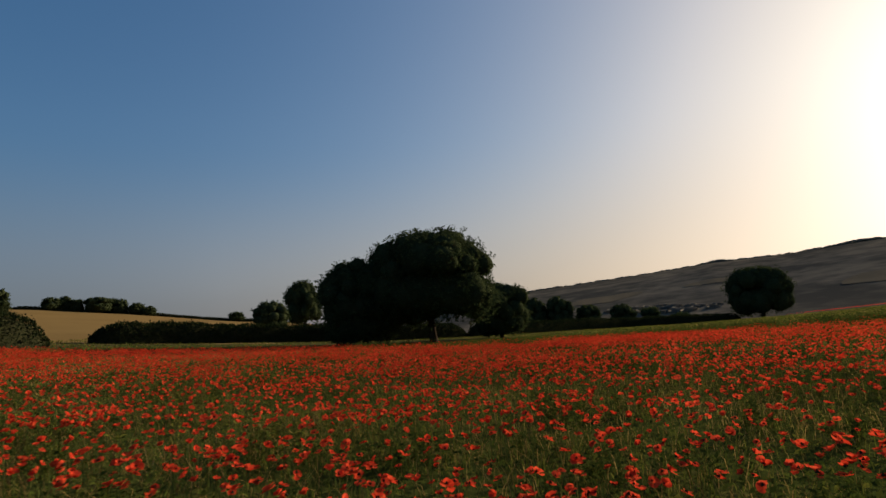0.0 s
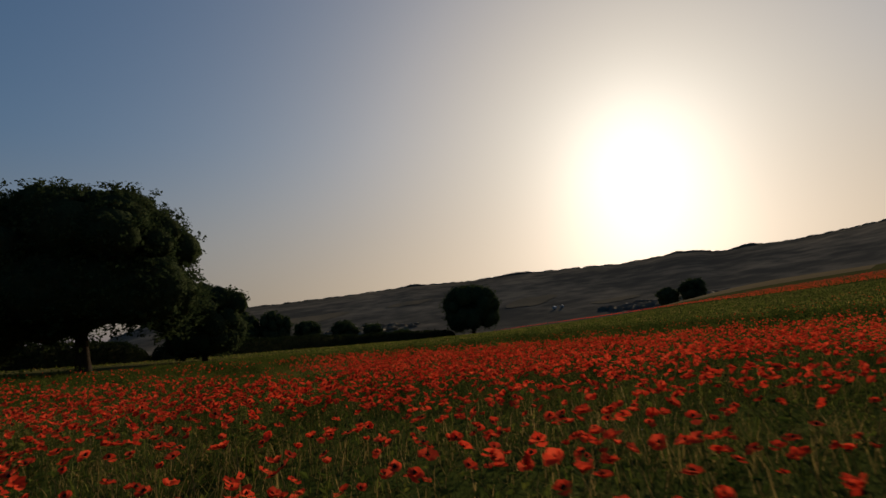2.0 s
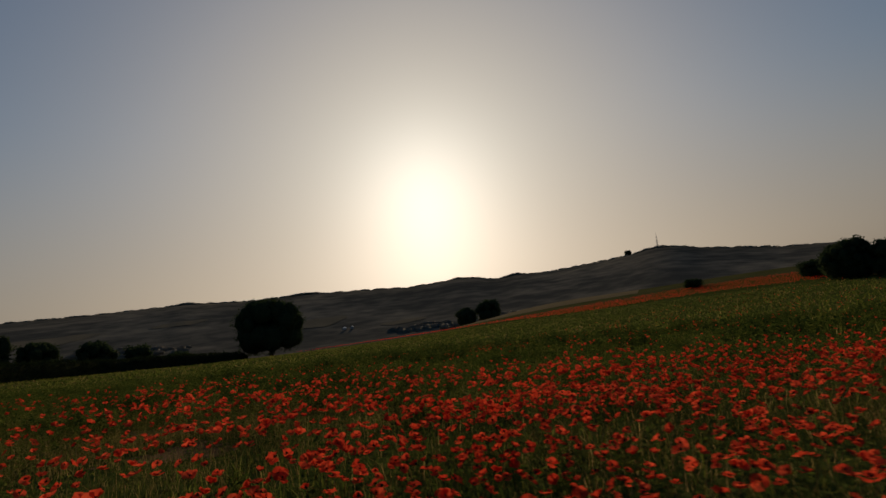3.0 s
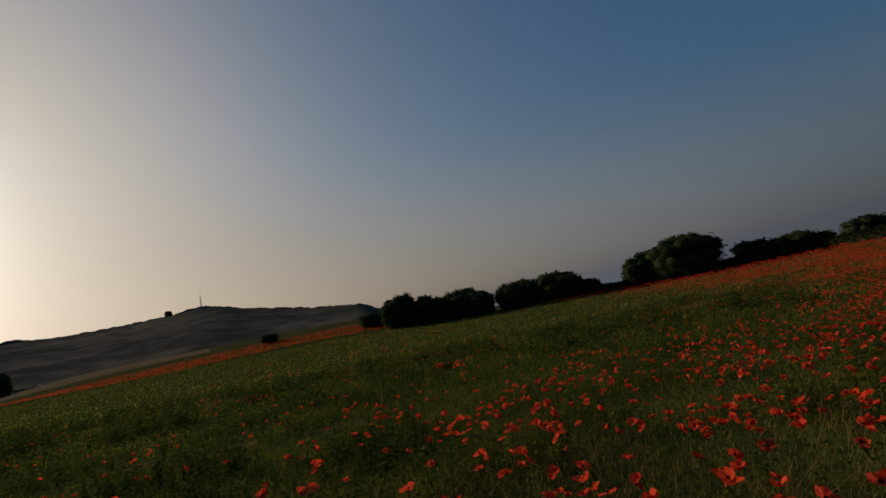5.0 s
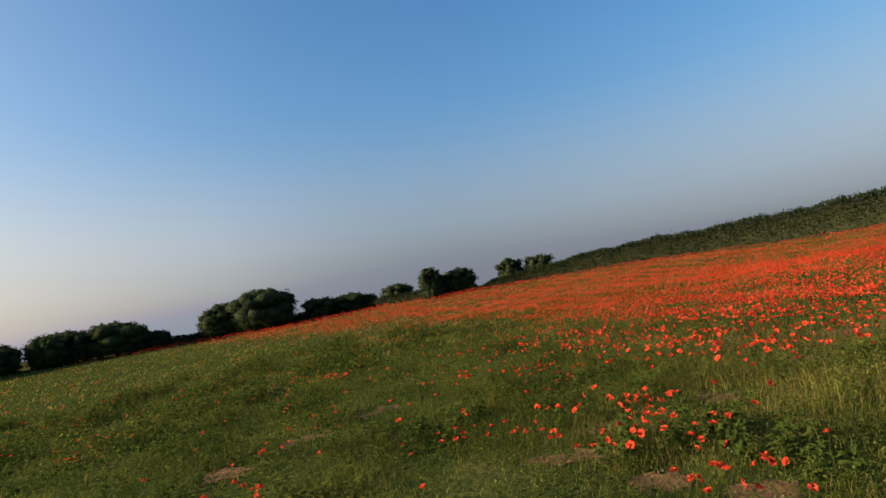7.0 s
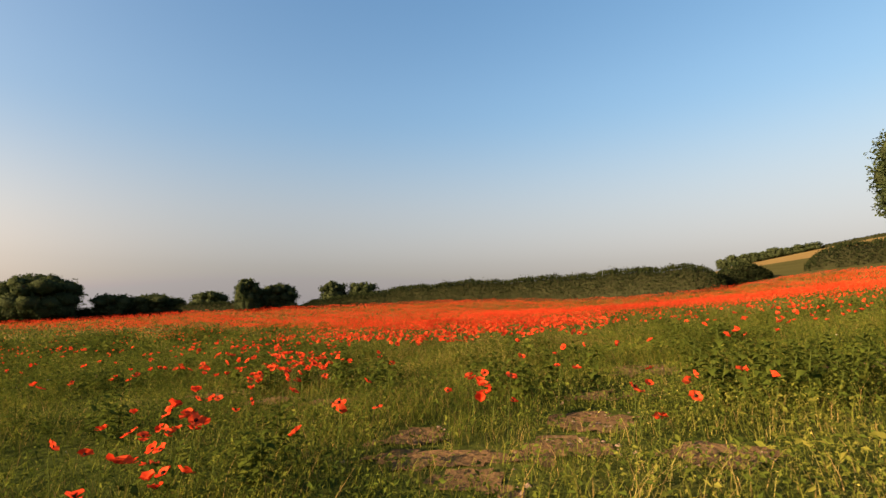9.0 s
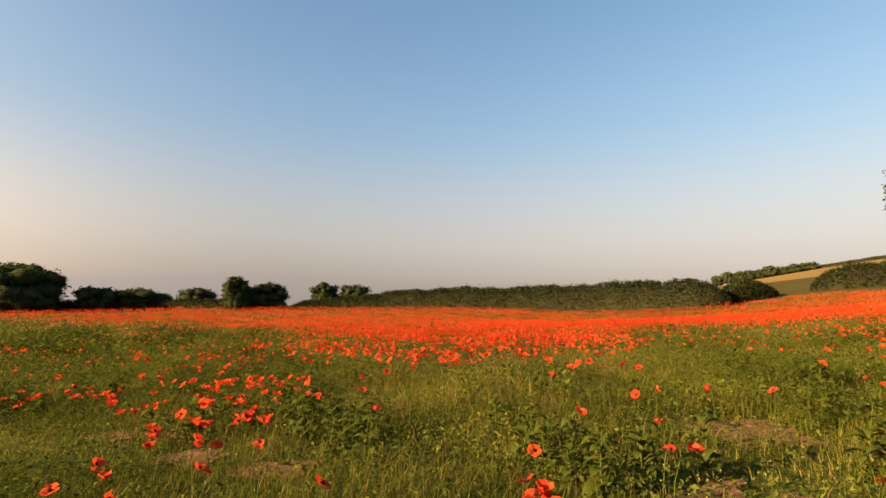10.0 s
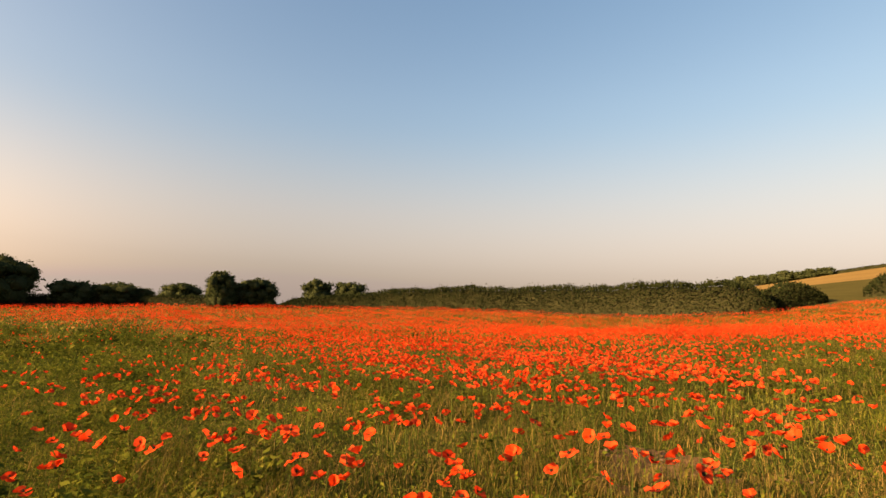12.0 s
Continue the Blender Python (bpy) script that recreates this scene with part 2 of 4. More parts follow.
def scatter(shape, places, scales, tilt):
    """Copies of a small shape (verts, faces), turned at random, at places with scales: one lot of verts and faces."""
    v, f = shape
    n = len(places)
    pts = np.einsum("nij,kj->nki", turns(n, tilt), np.asarray(v)) * np.asarray(scales).reshape(n, 1, 1) + places[:, None, :]
    return pts.reshape(-1, 3), (np.asarray(f)[None] + (np.arange(n) * len(v))[:, None, None]).reshape(-1, len(f[0]))


# ---------------------------------------------------------------- the lie of the land
def smooth(a, b, x):
    u = np.clip((np.asarray(x, float) - a) / (b - a), 0, 1)
    return u * u * (3 - 2 * u)


FIELD_SHAPE = [-1.238, -1.338, 3.379, -2.642, 0.104, -0.568, -3.017, -1.012, -3.504, 0.352, -0.694, 5.314, 0.973, -0.671, -0.017, -1.602, -0.246, -0.304, 1.434, -0.02, -0.184]
RIDGE_AZ = (-20, 0, 8, 15, 20, 27, 33, 39, 46, 49, 52, 55, 57, 59, 61, 65, 70, 73, 75, 77, 79, 82, 86, 91, 97, 104)
RIDGE_UP = (0.0, 3.0, 3.4, 3.6, 3.7, 3.95, 3.75, 3.85, 3.6, 3.4, 3.5, 3.65, 3.45, 3.1, 3.3, 3.2, 3.5, 3.75, 4.05, 3.95, 3.5, 3.05, 2.45, 2.1, 1.3, 0.0)


def bearing(x, y, cx, cy):
    return np.degrees(np.arctan2(x - cx, y - cy))


def land(x, y):
    """Height of the ground: the field's rolling tilt, the wheat hills to the west, the valley and its ridge to the north-east."""
    x, y = np.asarray(x, float), np.asarray(y, float)
    dx, dy = x - 30, y - 40
    r = np.hypot(dx, dy)
    k = np.minimum(1, 130 / np.maximum(r, 1))
    u, v = dx * k / 100, dy * k / 100
    z = 0.0
    terms = ((i, j) for i in range(6) for j in range(6 - i))
    for c, (i, j) in zip(FIELD_SHAPE, terms):
        z = z + c * u ** i * v ** j
    z = z - 1.1 * np.exp(-(x / 16) ** 2 - ((y + 2) / 18) ** 2) - 0.15 * np.exp(-((x - 4) / 10) ** 2 - ((y - 30) / 6) ** 2)
    # beyond the south hedge the ground falls away
    z = z - 15 * smooth(2, 75, np.interp(x, (-20, -9, 0, 12, 27, 45, 64, 80, 92, 112), (-11, -10.5, -13, -17.5, -20.5, -26, -26, -18, -8, 20)) - y)
    # wheat hill to the north-west
    az, d = bearing(x, y, 0, 0), np.hypot(x, y)
    foot, crest = np.interp(az, (-45, -34, -28, -20, -14), (4.9, 4.2, 3.5, 2.7, 1.9)), np.interp(az, (-55, -38.6, -31.5, -24.3, -21.7, -12), (25, 20.3, 17.3, 13.3, 12, 9))
    slope = foot + (crest - foot) * np.minimum(d - 70, 128) / 120 - 0.06 * np.maximum(d - 205, 0)
    side = smooth(64, 84, d) * smooth(-70, -52, az) * (1 - smooth(-18, -8, az))
    z = z * (1 - side) + slope * side
    # wheat hill to the south-west
    az, d = bearing(x, y, 6, 46) % 360, np.hypot(x - 6, y - 46)
    slope = 3.2 + (np.interp(az, (180, 195, 197, 200, 203.4, 207.7, 225, 250), (10, 15, 17, 19.3, 21.9, 24.9, 30, 20)) - 3.2) * np.minimum(d - 60, 210) / 200 - 0.05 * np.maximum(d - 270, 0)
    side = smooth(60, 78, d) * smooth(182, 196, az) * (1 - smooth(232, 252, az))
    z = z * (1 - side) + slope * side
    az = bearing(x, y, 30, 40) % 360
    z = z - 12 * smooth(132, 300, r) * smooth(98, 125, az) * (1 - smooth(165, 185, az))
    # the valley and the long ridge beyond it
    az, d = bearing(x, y, 4, 30), np.hypot(x - 4, y - 30)
    east = smooth(-14, 6, az) * (1 - smooth(92, 104, az))
    ridge = 1480 * np.tan(np.radians(np.interp(az, RIDGE_AZ, RIDGE_UP))) + 0.6 * np.sin(az * 2.9) + 0.4 * np.sin(az * 6.1)
    bank = 1.4 * np.exp(-((az - 64) / 8) ** 2 - ((d - 168) / 18) ** 2)
    return z - 17 * smooth(140, 420, d) * east + bank + east * ((ridge + 19) * smooth(430, 1480, d) - 60 * smooth(1540, 3000, d))


def on_land(x, y, up=0.0):
    x, y = np.asarray(x, float), np.asarray(y, float)
    return np.stack([x, y, land(x, y) + up], -1)


WEST_Y, WEST_X = (-40, -14, -10, 0, 20, 40, 50, 62, 72), (-10, -14, -16, -24, -31, -35, -35, -32, -20)
SOUTH_X, SOUTH_Y = (-20, -9, 0, 12, 27, 45, 64, 80, 92, 97, 106, 112, 135), (-9, -8.5, -11, -15.5, -18.5, -24, -24, -16, -6, 2, 16, 27, 34)
NORTH_X, NORTH_Y = (-45, -20, -3, 8, 25, 45, 72, 95, 120, 145), (52, 58, 56, 70, 97, 112, 122, 104, 82, 40)


def in_field(x, y, margin):
    west, south, north = np.interp(y, WEST_Y, WEST_X), np.interp(x, SOUTH_X, SOUTH_Y), np.interp(x, NORTH_X, NORTH_Y)
    return (x > west + margin) & (y > south + 0.7 * margin) & (y < north - 0.5 * margin) & (np.hypot(x - 4, y - 30) < 136)


def make_ground():
    rings = np.geomspace(0.01, 4200, 200)
    spokes = 360
    a = np.linspace(0, 2 * np.pi, spokes, endpoint=False)
    rr, aa = np.meshgrid(rings, a, indexing="ij")
    verts = on_land(5 + (rr * np.sin(aa)).ravel(), 36 + (rr * np.cos(aa)).ravel())
    i, j = np.meshgrid(np.arange(len(rings) - 1), np.arange(spokes), indexing="ij")
    i, j = i.ravel(), j.ravel()
    k = (j + 1) % spokes
    quads = np.stack([i * spokes + j, i * spokes + k, (i + 1) * spokes + k, (i + 1) * spokes + j], -1)[:, ::-1]
    mx, my = verts[quads].mean(1)[:, :2].T
    d, az = np.hypot(mx - 4, my - 30), bearing(mx, my, 4, 30)
    idx = np.where(in_field(mx, my, 0.0), 0, 1)
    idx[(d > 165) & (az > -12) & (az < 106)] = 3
    idx[(d > 146) & (d < 196) & (az > 50) & (az < 74)] = 4
    az0, d0 = bearing(mx, my, 0, 0), np.hypot(mx, my)
    idx[(az0 > -60) & (az0 < -14) & (d0 > 68) & (d0 < 196) & (mx < -22)] = 2
    az9, d9 = bearing(mx, my, 6, 46) % 360, np.hypot(mx - 6, my - 46)
    idx[(az9 > 188) & (az9 < 240) & (d9 > 132) & (d9 < 268)] = 2
    me = sheet("ground", verts, quads, None, True, [SOIL, GREENS, WHEAT, HAZED_VALLEY, STUBBLE], idx)
    tagged(new("ground", me), "poppy field, wheat field and valley as one rolling ground", "ground", kind="structure")


make_ground()


# ---------------------------------------------------------------- trees and hedges
def tube(points, radii, sides=7):
    """A tapered tube along points, as quads."""
    p = np.asarray(points, float)
    t = np.gradient(p, axis=0)
    t /= np.linalg.norm(t, axis=1, keepdims=True) + 1e-9
    ref = np.where(np.abs(t[:, 2:3]) > 0.9, [[1.0, 0, 0]], [[0, 0, 1.0]])
    s = np.cross(t, ref)
    s /= np.linalg.norm(s, axis=1, keepdims=True) + 1e-9
    b = np.cross(t, s)
    a = np.linspace(0, 2 * np.pi, sides, endpoint=False)
    v = p[:, None] + (np.cos(a)[None, :, None] * s[:, None] + np.sin(a)[None, :, None] * b[:, None]) * np.asarray(radii)[:, None, None]
    i, j = np.meshgrid(np.arange(len(p) - 1), np.arange(sides), indexing="ij")
    i, j = i.ravel(), j.ravel()
    k = (j + 1) % sides
    return v.reshape(-1, 3), np.stack([i * sides + j, i * sides + k, (i + 1) * sides + k, (i + 1) * sides + j], -1)


LEAF = (np.array([(-0.5, 0, 0), (0.05, -0.32, 0.1), (0.55, 0, -0.06), (0.05, 0.32, 0.1)]), [(0, 1, 2, 3)])


def tree(x, y, height, width, depth, label, leaves=5000, leaf=0.5, low=0.12, lobes=9, category="tree"):
    """Trunk, limbs and a crown of many single leaf sprays on uneven lobes."""
    root = new(category.replace(" ", "_"))
    root.location = (x, y, float(land(x, y)))
    tagged(root, label, category)
    cz0, cz1 = height * low, height
    r0 = max(0.12, height * 0.032)
    zs = np.linspace(-0.3, height * 0.62, 7)
    wob = rng.normal(0, 0.02 * height, (7, 2)).cumsum(0) * 0.35
    trunk_pts = np.c_[wob, zs]
    under("trunk", sheet("trunk", *tube(trunk_pts, r0 * np.array([1.45, 1.0, 0.9, 0.8, 0.65, 0.5, 0.3])), BARK, True), root)
    # lobes of the crown
    n = lobes + 6
    ang = np.arange(n) * 2.4 + rng.uniform(0, 6)
    rad = np.sqrt((np.arange(n) + 0.5) / n) * 0.72
    lift = 0.38 * np.sqrt(1 - (rad / 0.75) ** 2)
    hx, hy, hz = width / 2, depth / 2, (cz1 - cz0)
    cx, cy = np.cos(ang) * rad * hx, np.sin(ang) * rad * hy
    cr = rng.uniform(0.18, 0.36, n)
    cz = cz0 + hz * (0.42 + lift + rng.uniform(-0.06, 0.06, n))
    cz = np.minimum(cz, cz1 - hz * cr * 0.62)
    extra = max(5, n // 2 + 1)
    ang2 = np.arange(extra) * 2 * np.pi / extra + rng.uniform(0, 1)
    cx, cy = np.r_[cx, np.cos(ang2) * hx * 0.54, 0.0], np.r_[cy, np.sin(ang2) * hy * 0.54, 0.0]
    cz, cr = np.r_[cz, cz0 + hz * rng.uniform(0.3, 0.44, extra), cz0 + hz * 0.4], np.r_[cr, rng.uniform(0.28, 0.4, extra), 0.48]
    if low <= 0.05:
        m = extra + 1
        ang3 = np.arange(m) * 2 * np.pi / m + rng.uniform(0, 1)
        cx, cy = np.r_[cx, np.cos(ang3) * hx * 0.46], np.r_[cy, np.sin(ang3) * hy * 0.46]
        cz, cr = np.r_[cz, np.full(m, cz0 + hz * 0.2)], np.r_[cr, rng.uniform(0.3, 0.38, m)]
    limbs = []
    for k in range(len(cx)):
        base = trunk_pts[2 + k % 4]
        tip = np.array([cx[k], cy[k], cz[k]])
        midp = base * 0.45 + tip * 0.55 + np.array([0, 0, 0.08 * height * rng.uniform(0, 1)])
        limbs.append(tube([base, midp, tip], [r0 * 0.42, r0 * 0.25, r0 * 0.08], 5))
    under("bough", sheet("bough", *merge(*limbs), BARK, True), root)
    # leaves grow in sprays set on the lobes
    sprays = max(60, leaves // 9)
    which = rng.choice(len(cx), sprays, p=cr ** 2 / (cr ** 2).sum())
    d = rng.normal(0, 1, (sprays, 3))
    d /= np.linalg.norm(d, axis=1, keepdims=True)
    far = rng.uniform(0.55, 1.0, sprays) ** 0.35 * (1 + 0.1 * np.sin(d[:, 0] * 5 + which) * np.sin(d[:, 1] * 6 + which * 2))
    pts = np.stack([cx[which] + d[:, 0] * cr[which] * hx * far, cy[which] + d[:, 1] * cr[which] * hy * far,
                    cz[which] + d[:, 2] * cr[which] * hz * 0.62 * far], -1)
    pts = np.repeat(pts, leaves // sprays, axis=0)
    pts = pts + rng.normal(0, 1, pts.shape) * np.array([0.5, 0.5, 0.4]) * leaf
    sx, sy = (half / np.quantile(np.abs(pts[:, k]), 0.993) for k, half in ((0, hx), (1, hy)))
    lo, hi = np.quantile(pts[:, 2], (0.003, 0.997))
    sz = (cz1 - cz0) / (hi - lo)

    def fitted(p):
        return np.stack([p[:, 0] * sx, p[:, 1] * sy, cz0 + (p[:, 2] - lo) * sz], -1)

    pts = fitted(pts)
    pts = pts[(pts[:, 2] > 0.1) & (pts[:, 2] < cz1 + 0.5 * leaf)]
    v, f = scatter(LEAF, pts, leaf * rng.uniform(0.6, 1.3, len(pts)), 1.5)
    under("crown", sheet("crown", v, f, FOLIAGE), root)
    # solid blobs close the crown; its inner shade is in their dark colour
    t, p = np.meshgrid(np.linspace(0.1, np.pi - 0.1, 6), np.linspace(0, 2 * np.pi, 9, endpoint=False), indexing="ij")
    unit = np.stack([np.sin(t) * np.cos(p), np.sin(t) * np.sin(p), np.cos(t)], -1).reshape(-1, 3)
    i, j = (g.ravel() for g in np.meshgrid(np.arange(5), np.arange(9), indexing="ij"))
    quads = np.stack([i * 9 + j, (i + 1) * 9 + j, (i + 1) * 9 + (j + 1) % 9, i * 9 + (j + 1) % 9], -1)
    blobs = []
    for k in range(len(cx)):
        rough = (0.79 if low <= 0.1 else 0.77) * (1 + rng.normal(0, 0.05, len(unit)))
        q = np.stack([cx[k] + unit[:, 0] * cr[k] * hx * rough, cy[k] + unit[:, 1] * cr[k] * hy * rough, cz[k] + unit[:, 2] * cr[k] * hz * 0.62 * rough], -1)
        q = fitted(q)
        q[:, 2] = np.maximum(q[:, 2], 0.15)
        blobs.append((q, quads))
    under("dark_crown_fill", sheet("dark_crown_fill", *merge(*blobs), INNER_SHADE, True), root)
    return root


def hedge(points, heights, thick, label, leaves_per_m=130, leaf=0.28):
    """A clipped but ragged hedgerow along points: a solid core, the shade among twigs painted dark, and a skin of
    leaves.
    """
    p = np.asarray(points, float)
    seg = np.r_[0, np.hypot(*np.diff(p, axis=0).T).cumsum()]
    s = np.arange(0, seg[-1], 0.8)
    x, y = np.interp(s, seg, p[:, 0]), np.interp(s, seg, p[:, 1])
    root = new("hedge")
    root.location = (x[0], y[0], float(land(x[0], y[0])))
    base = np.array(root.location)
    tx, ty = np.gradient(x), np.gradient(y)
    ln = np.hypot(tx, ty)
    nx, ny = -ty / ln, tx / ln
    height = np.interp(s, seg, heights) if np.ndim(heights) else heights
    top = height * (0.97 + 0.05 * np.sin(s * 0.23) + 0.04 * np.sin(s * 0.71 + 1) + 0.035 * np.sin(s * 1.9) + 0.03 * np.sin(s * 3.7 + 2))
    ends = np.minimum(1, np.sqrt(np.minimum(s - s[0], s[-1] - s) / 3 + 0.05))
    # a closed sheet fills the hedge; its dark colour stands for the shade inside
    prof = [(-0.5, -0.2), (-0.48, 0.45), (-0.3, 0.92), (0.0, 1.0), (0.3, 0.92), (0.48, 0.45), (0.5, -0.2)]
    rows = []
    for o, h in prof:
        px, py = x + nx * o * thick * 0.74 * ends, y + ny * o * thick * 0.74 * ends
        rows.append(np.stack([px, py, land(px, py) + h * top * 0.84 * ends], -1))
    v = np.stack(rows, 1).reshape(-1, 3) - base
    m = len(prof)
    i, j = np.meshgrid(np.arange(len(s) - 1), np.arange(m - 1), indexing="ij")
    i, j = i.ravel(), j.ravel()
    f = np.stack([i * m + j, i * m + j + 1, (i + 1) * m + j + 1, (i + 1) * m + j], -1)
    under("core", sheet("core", v, f, CORE_SHADE, True), root)
    n = int(seg[-1] * leaves_per_m)
    u = rng.uniform(0, seg[-1], n)
    lx, ly = np.interp(u, s, x), np.interp(u, s, y)
    lnx, lny, lt, le = np.interp(u, s, nx), np.interp(u, s, ny), np.interp(u, s, top), np.interp(u, s, ends)
    q = rng.uniform(0, 1, n)
    a = np.pi * q
    o = np.sign(np.cos(a)) * np.abs(np.cos(a)) ** 0.5 * 0.5 * thick * le + rng.normal(0, 0.07, n)
    h = np.where(rng.uniform(0, 1, n) < 0.55, np.sin(a) ** 0.55, rng.uniform(0.02, 1, n)) * lt * le * rng.uniform(0.88, 1.0, n) + rng.normal(0, 0.06, n)
    h += np.where(rng.uniform(0, 1, n) < 0.06, rng.uniform(0, 0.35, n), 0)
    px, py = lx + lnx * o, ly + lny * o
    pts = np.stack([px, py, land(px, py) + np.maximum(h, 0.05)], -1) - base
    v, f = scatter(LEAF, pts, leaf * rng.uniform(0.6, 1.4, n), 1.5)
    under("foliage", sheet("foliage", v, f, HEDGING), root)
    # young shoots stand up out of the clipped top
    n = int(seg[-1] * min(40, leaves_per_m / 9))
    u, a = rng.uniform(0, seg[-1], n), rng.uniform(0, np.pi, n)
    o = rng.normal(0, 0.2, n) * thick * np.interp(u, s, ends)
    px, py = np.interp(u, s, x) + np.interp(u, s, nx) * o, np.interp(u, s, y) + np.interp(u, s, ny) * o
    high = np.interp(u, s, top * ends)
    foot = np.stack([px, py, land(px, py) + high * 0.86], -1) - base
    reach = np.stack([rng.normal(0, 0.08, n), rng.normal(0, 0.08, n), rng.uniform(0.12, 0.26, n) * high ** 0.7], -1)
    broad = np.stack([np.cos(a), np.sin(a), np.zeros(n)], -1) * (leaf * 0.35)
    v = np.stack([foot - broad, foot + broad, foot + reach + broad * 0.3, foot + reach - broad * 0.3], 1).reshape(-1, 3)
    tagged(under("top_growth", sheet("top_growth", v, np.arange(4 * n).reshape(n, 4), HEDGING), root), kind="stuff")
    tagged(root, label, "hedge")
    return root


# the great oaks at the field's north edge
tree(-2.4, 56.8, 12.3, 14.4, 13, "great spreading oak with dense dark crown at field edge", 60000, 0.24, 0.16, 24, "oak tree")
tree(-9.9, 58.2, 9.3, 8.8, 11, "broad dark oak with crown drooping to the ground", 34000, 0.24, 0.02, 16, "oak tree")
tree(6.1, 71.4, 7.3, 7.9, 8, "smaller pale green oak beside the great oak", 14000, 0.24, 0.05, 10, "oak tree")
tree(-30.6, 108.8, 10.2, 7.8, 8, "tall dark round tree behind the hedge", 8000, 0.36, 0.1, 10)
tree(-33.6, 97.4, 5.6, 6.4, 6, "low dark round tree behind the hedge", 5000, 0.32, 0.04, 8)
tree(-72.3, 176.6, float(15.6 - land(-72.3, 176.6)), 5.0, 5, "small lone tree on the wheat field's edge", 2600, 0.4, 0.05, 6)
# along the top of the wheat field, their crowns at one level
for x, y, top, w in ((-114.5, 149.1, 23.3, 4.8), (-112.9, 152.8, 23.7, 3.8), (-110.3, 153.5, 22.6, 4.2), (-105.2, 155.8, 22.9, 7.2), (-101.8, 160.4, 22.4, 5.0), (-97.5, 161.9, 20.6, 4.8), (-94.1, 162.8, 19.2, 4.4), (-98.3, 113.3, 21.1, 4.0)):
    tagged(tree(x, y, float(top - land(x, y)), w, w, "dark hedgerow tree on the wheat hill's crest", 2600, 0.36, 0.03, 7), group="trees on the wheat hill")
for az, up, w in ((195.7, 0.0751, 5), (196.6, 0.0808, 6), (197.6, 0.0816, 5.5), (198.4, 0.0832, 4.2), (199.2, 0.0841, 4.4), (200.1, 0.0892, 6.6), (201.1, 0.0879, 5.0), (201.9, 0.0911, 5.6), (203.0, 0.0931, 6.4)):
    x, y = 6 + 262 * math.sin(radians(az)), 46 + 262 * math.cos(radians(az))
    tagged(tree(x, y, max(2.6, 0.7 + 262 * up - float(land(x, y))), w, w, "dark round tree along the wheat hill's crest", 2400, 0.45, 0.02, 7), group="trees on the wheat hill")
tree(-21.5, 5.6, 11.0, 11.6, 12, "tall oak with hanging leafy boughs beside the field", 42000, 0.24, 0.21, 20, "oak tree")
# beyond the north hedge
for x, y, top, w in ((20.8, 140.5, 7.7, 7.4), (27.5, 139.5, 7.4, 7.4), (34.9, 141.4, 4.3, 6.8), (42.7, 137.1, 3.5, 6.6), (49.1, 135.0, 2.0, 5.0), (56, 134, -0.2, 6)):
    tree(x, y, float(top - land(x, y)), w, w, "dark round tree behind the low field hedge", 4500, 0.4, 0.04, 8)
tree(72.2, 127.0, 12.6, 13.4, 13, "large lone round tree at the poppy field's edge", 24000, 0.28, 0.07, 18)
tree(156.5, 134, float(2.9 - land(156.5, 134)), 8.4, 7, "low thorn bush beside the wide one", 4000, 0.4, 0.0, 7, "bush")
tree(161.2, 127.5, float(4.9 - land(161.2, 127.5)), 9.8, 8, "wide dark thorn bush beyond the crest", 5500, 0.4, 0.0, 9, "bush")
tree(136, 55.5, 2.1, 5.2, 4, "small dark thorn bush on the crest", 2500, 0.3, 0.0, 6, "bush")
tree(123.7, 31.4, 3.2, 6.4, 6, "low dark round bush on the field's edge", 5000, 0.3, 0.0, 8, "bush")
# the wood along the south-east edge
for x, y, h, w in ((109.5, 27.5, 5.6, 6), (109.0, 25.8, 6.4, 5.4), (107.3, 21.5, 5.3, 6.6), (105, 17, 4.6, 7.0), (102.6, 12.3, 4.4, 6.4), (99.6, 6.8, 4.8, 6.0), (98.7, 3.6, 5.0, 5.0), (95.4, -0.8, 5.4, 8.8), (92.3, -5.2, 2.8, 4.2), (110, 14, 5.2, 8), (104, 3, 5.0, 8)):
    tagged(tree(x, y, h, w * 1.3, w, "dark dense tree of the wood at the field's edge", 7000, 0.3, 0.0, 9), group="trees of the field-edge wood")
tree(77.6, -14.5, 6.6, 11.6, 10, "largest broad dark tree at the field's edge", 16000, 0.3, 0.0, 14)
tree(83.6, -11.6, 5.4, 8.4, 8, "broad dark low-branched tree at the field's edge", 11000, 0.3, 0.0, 12)
for x, y, h, w in ((71.6, -21.2, 3.4, 6.2), (68.0, -24.5, 3.2, 7.2), (64.6, -26.3, 2.3, 3.2)):
    tree(x, y, h, w, w * 0.8, "low dark hedgerow tree behind the poppies", 5500, 0.28, 0.0, 7)
tree(59.5, -27.3, 3.0, 5.7, 5, "round dark bushy tree behind the poppies", 6000, 0.26, 0.0, 8)
tree(48.4, -20.6, 4.6, 4.0, 4, "upright sunlit tree in the hedge line", 6500, 0.24, 0.0, 8)
tree(45.9, -24.2, 3.7, 5.8, 5, "rounded tree beside the upright one", 6500, 0.24, 0.0, 8)
tree(38.0, -25.8, 3.4, 3.8, 4, "round tree crown rising over the hedge", 4500, 0.24, 0.0, 7)
tree(34.2, -27.3, 3.0, 4.2, 4, "low tree crown rising over the hedge", 4500, 0.24, 0.0, 7)
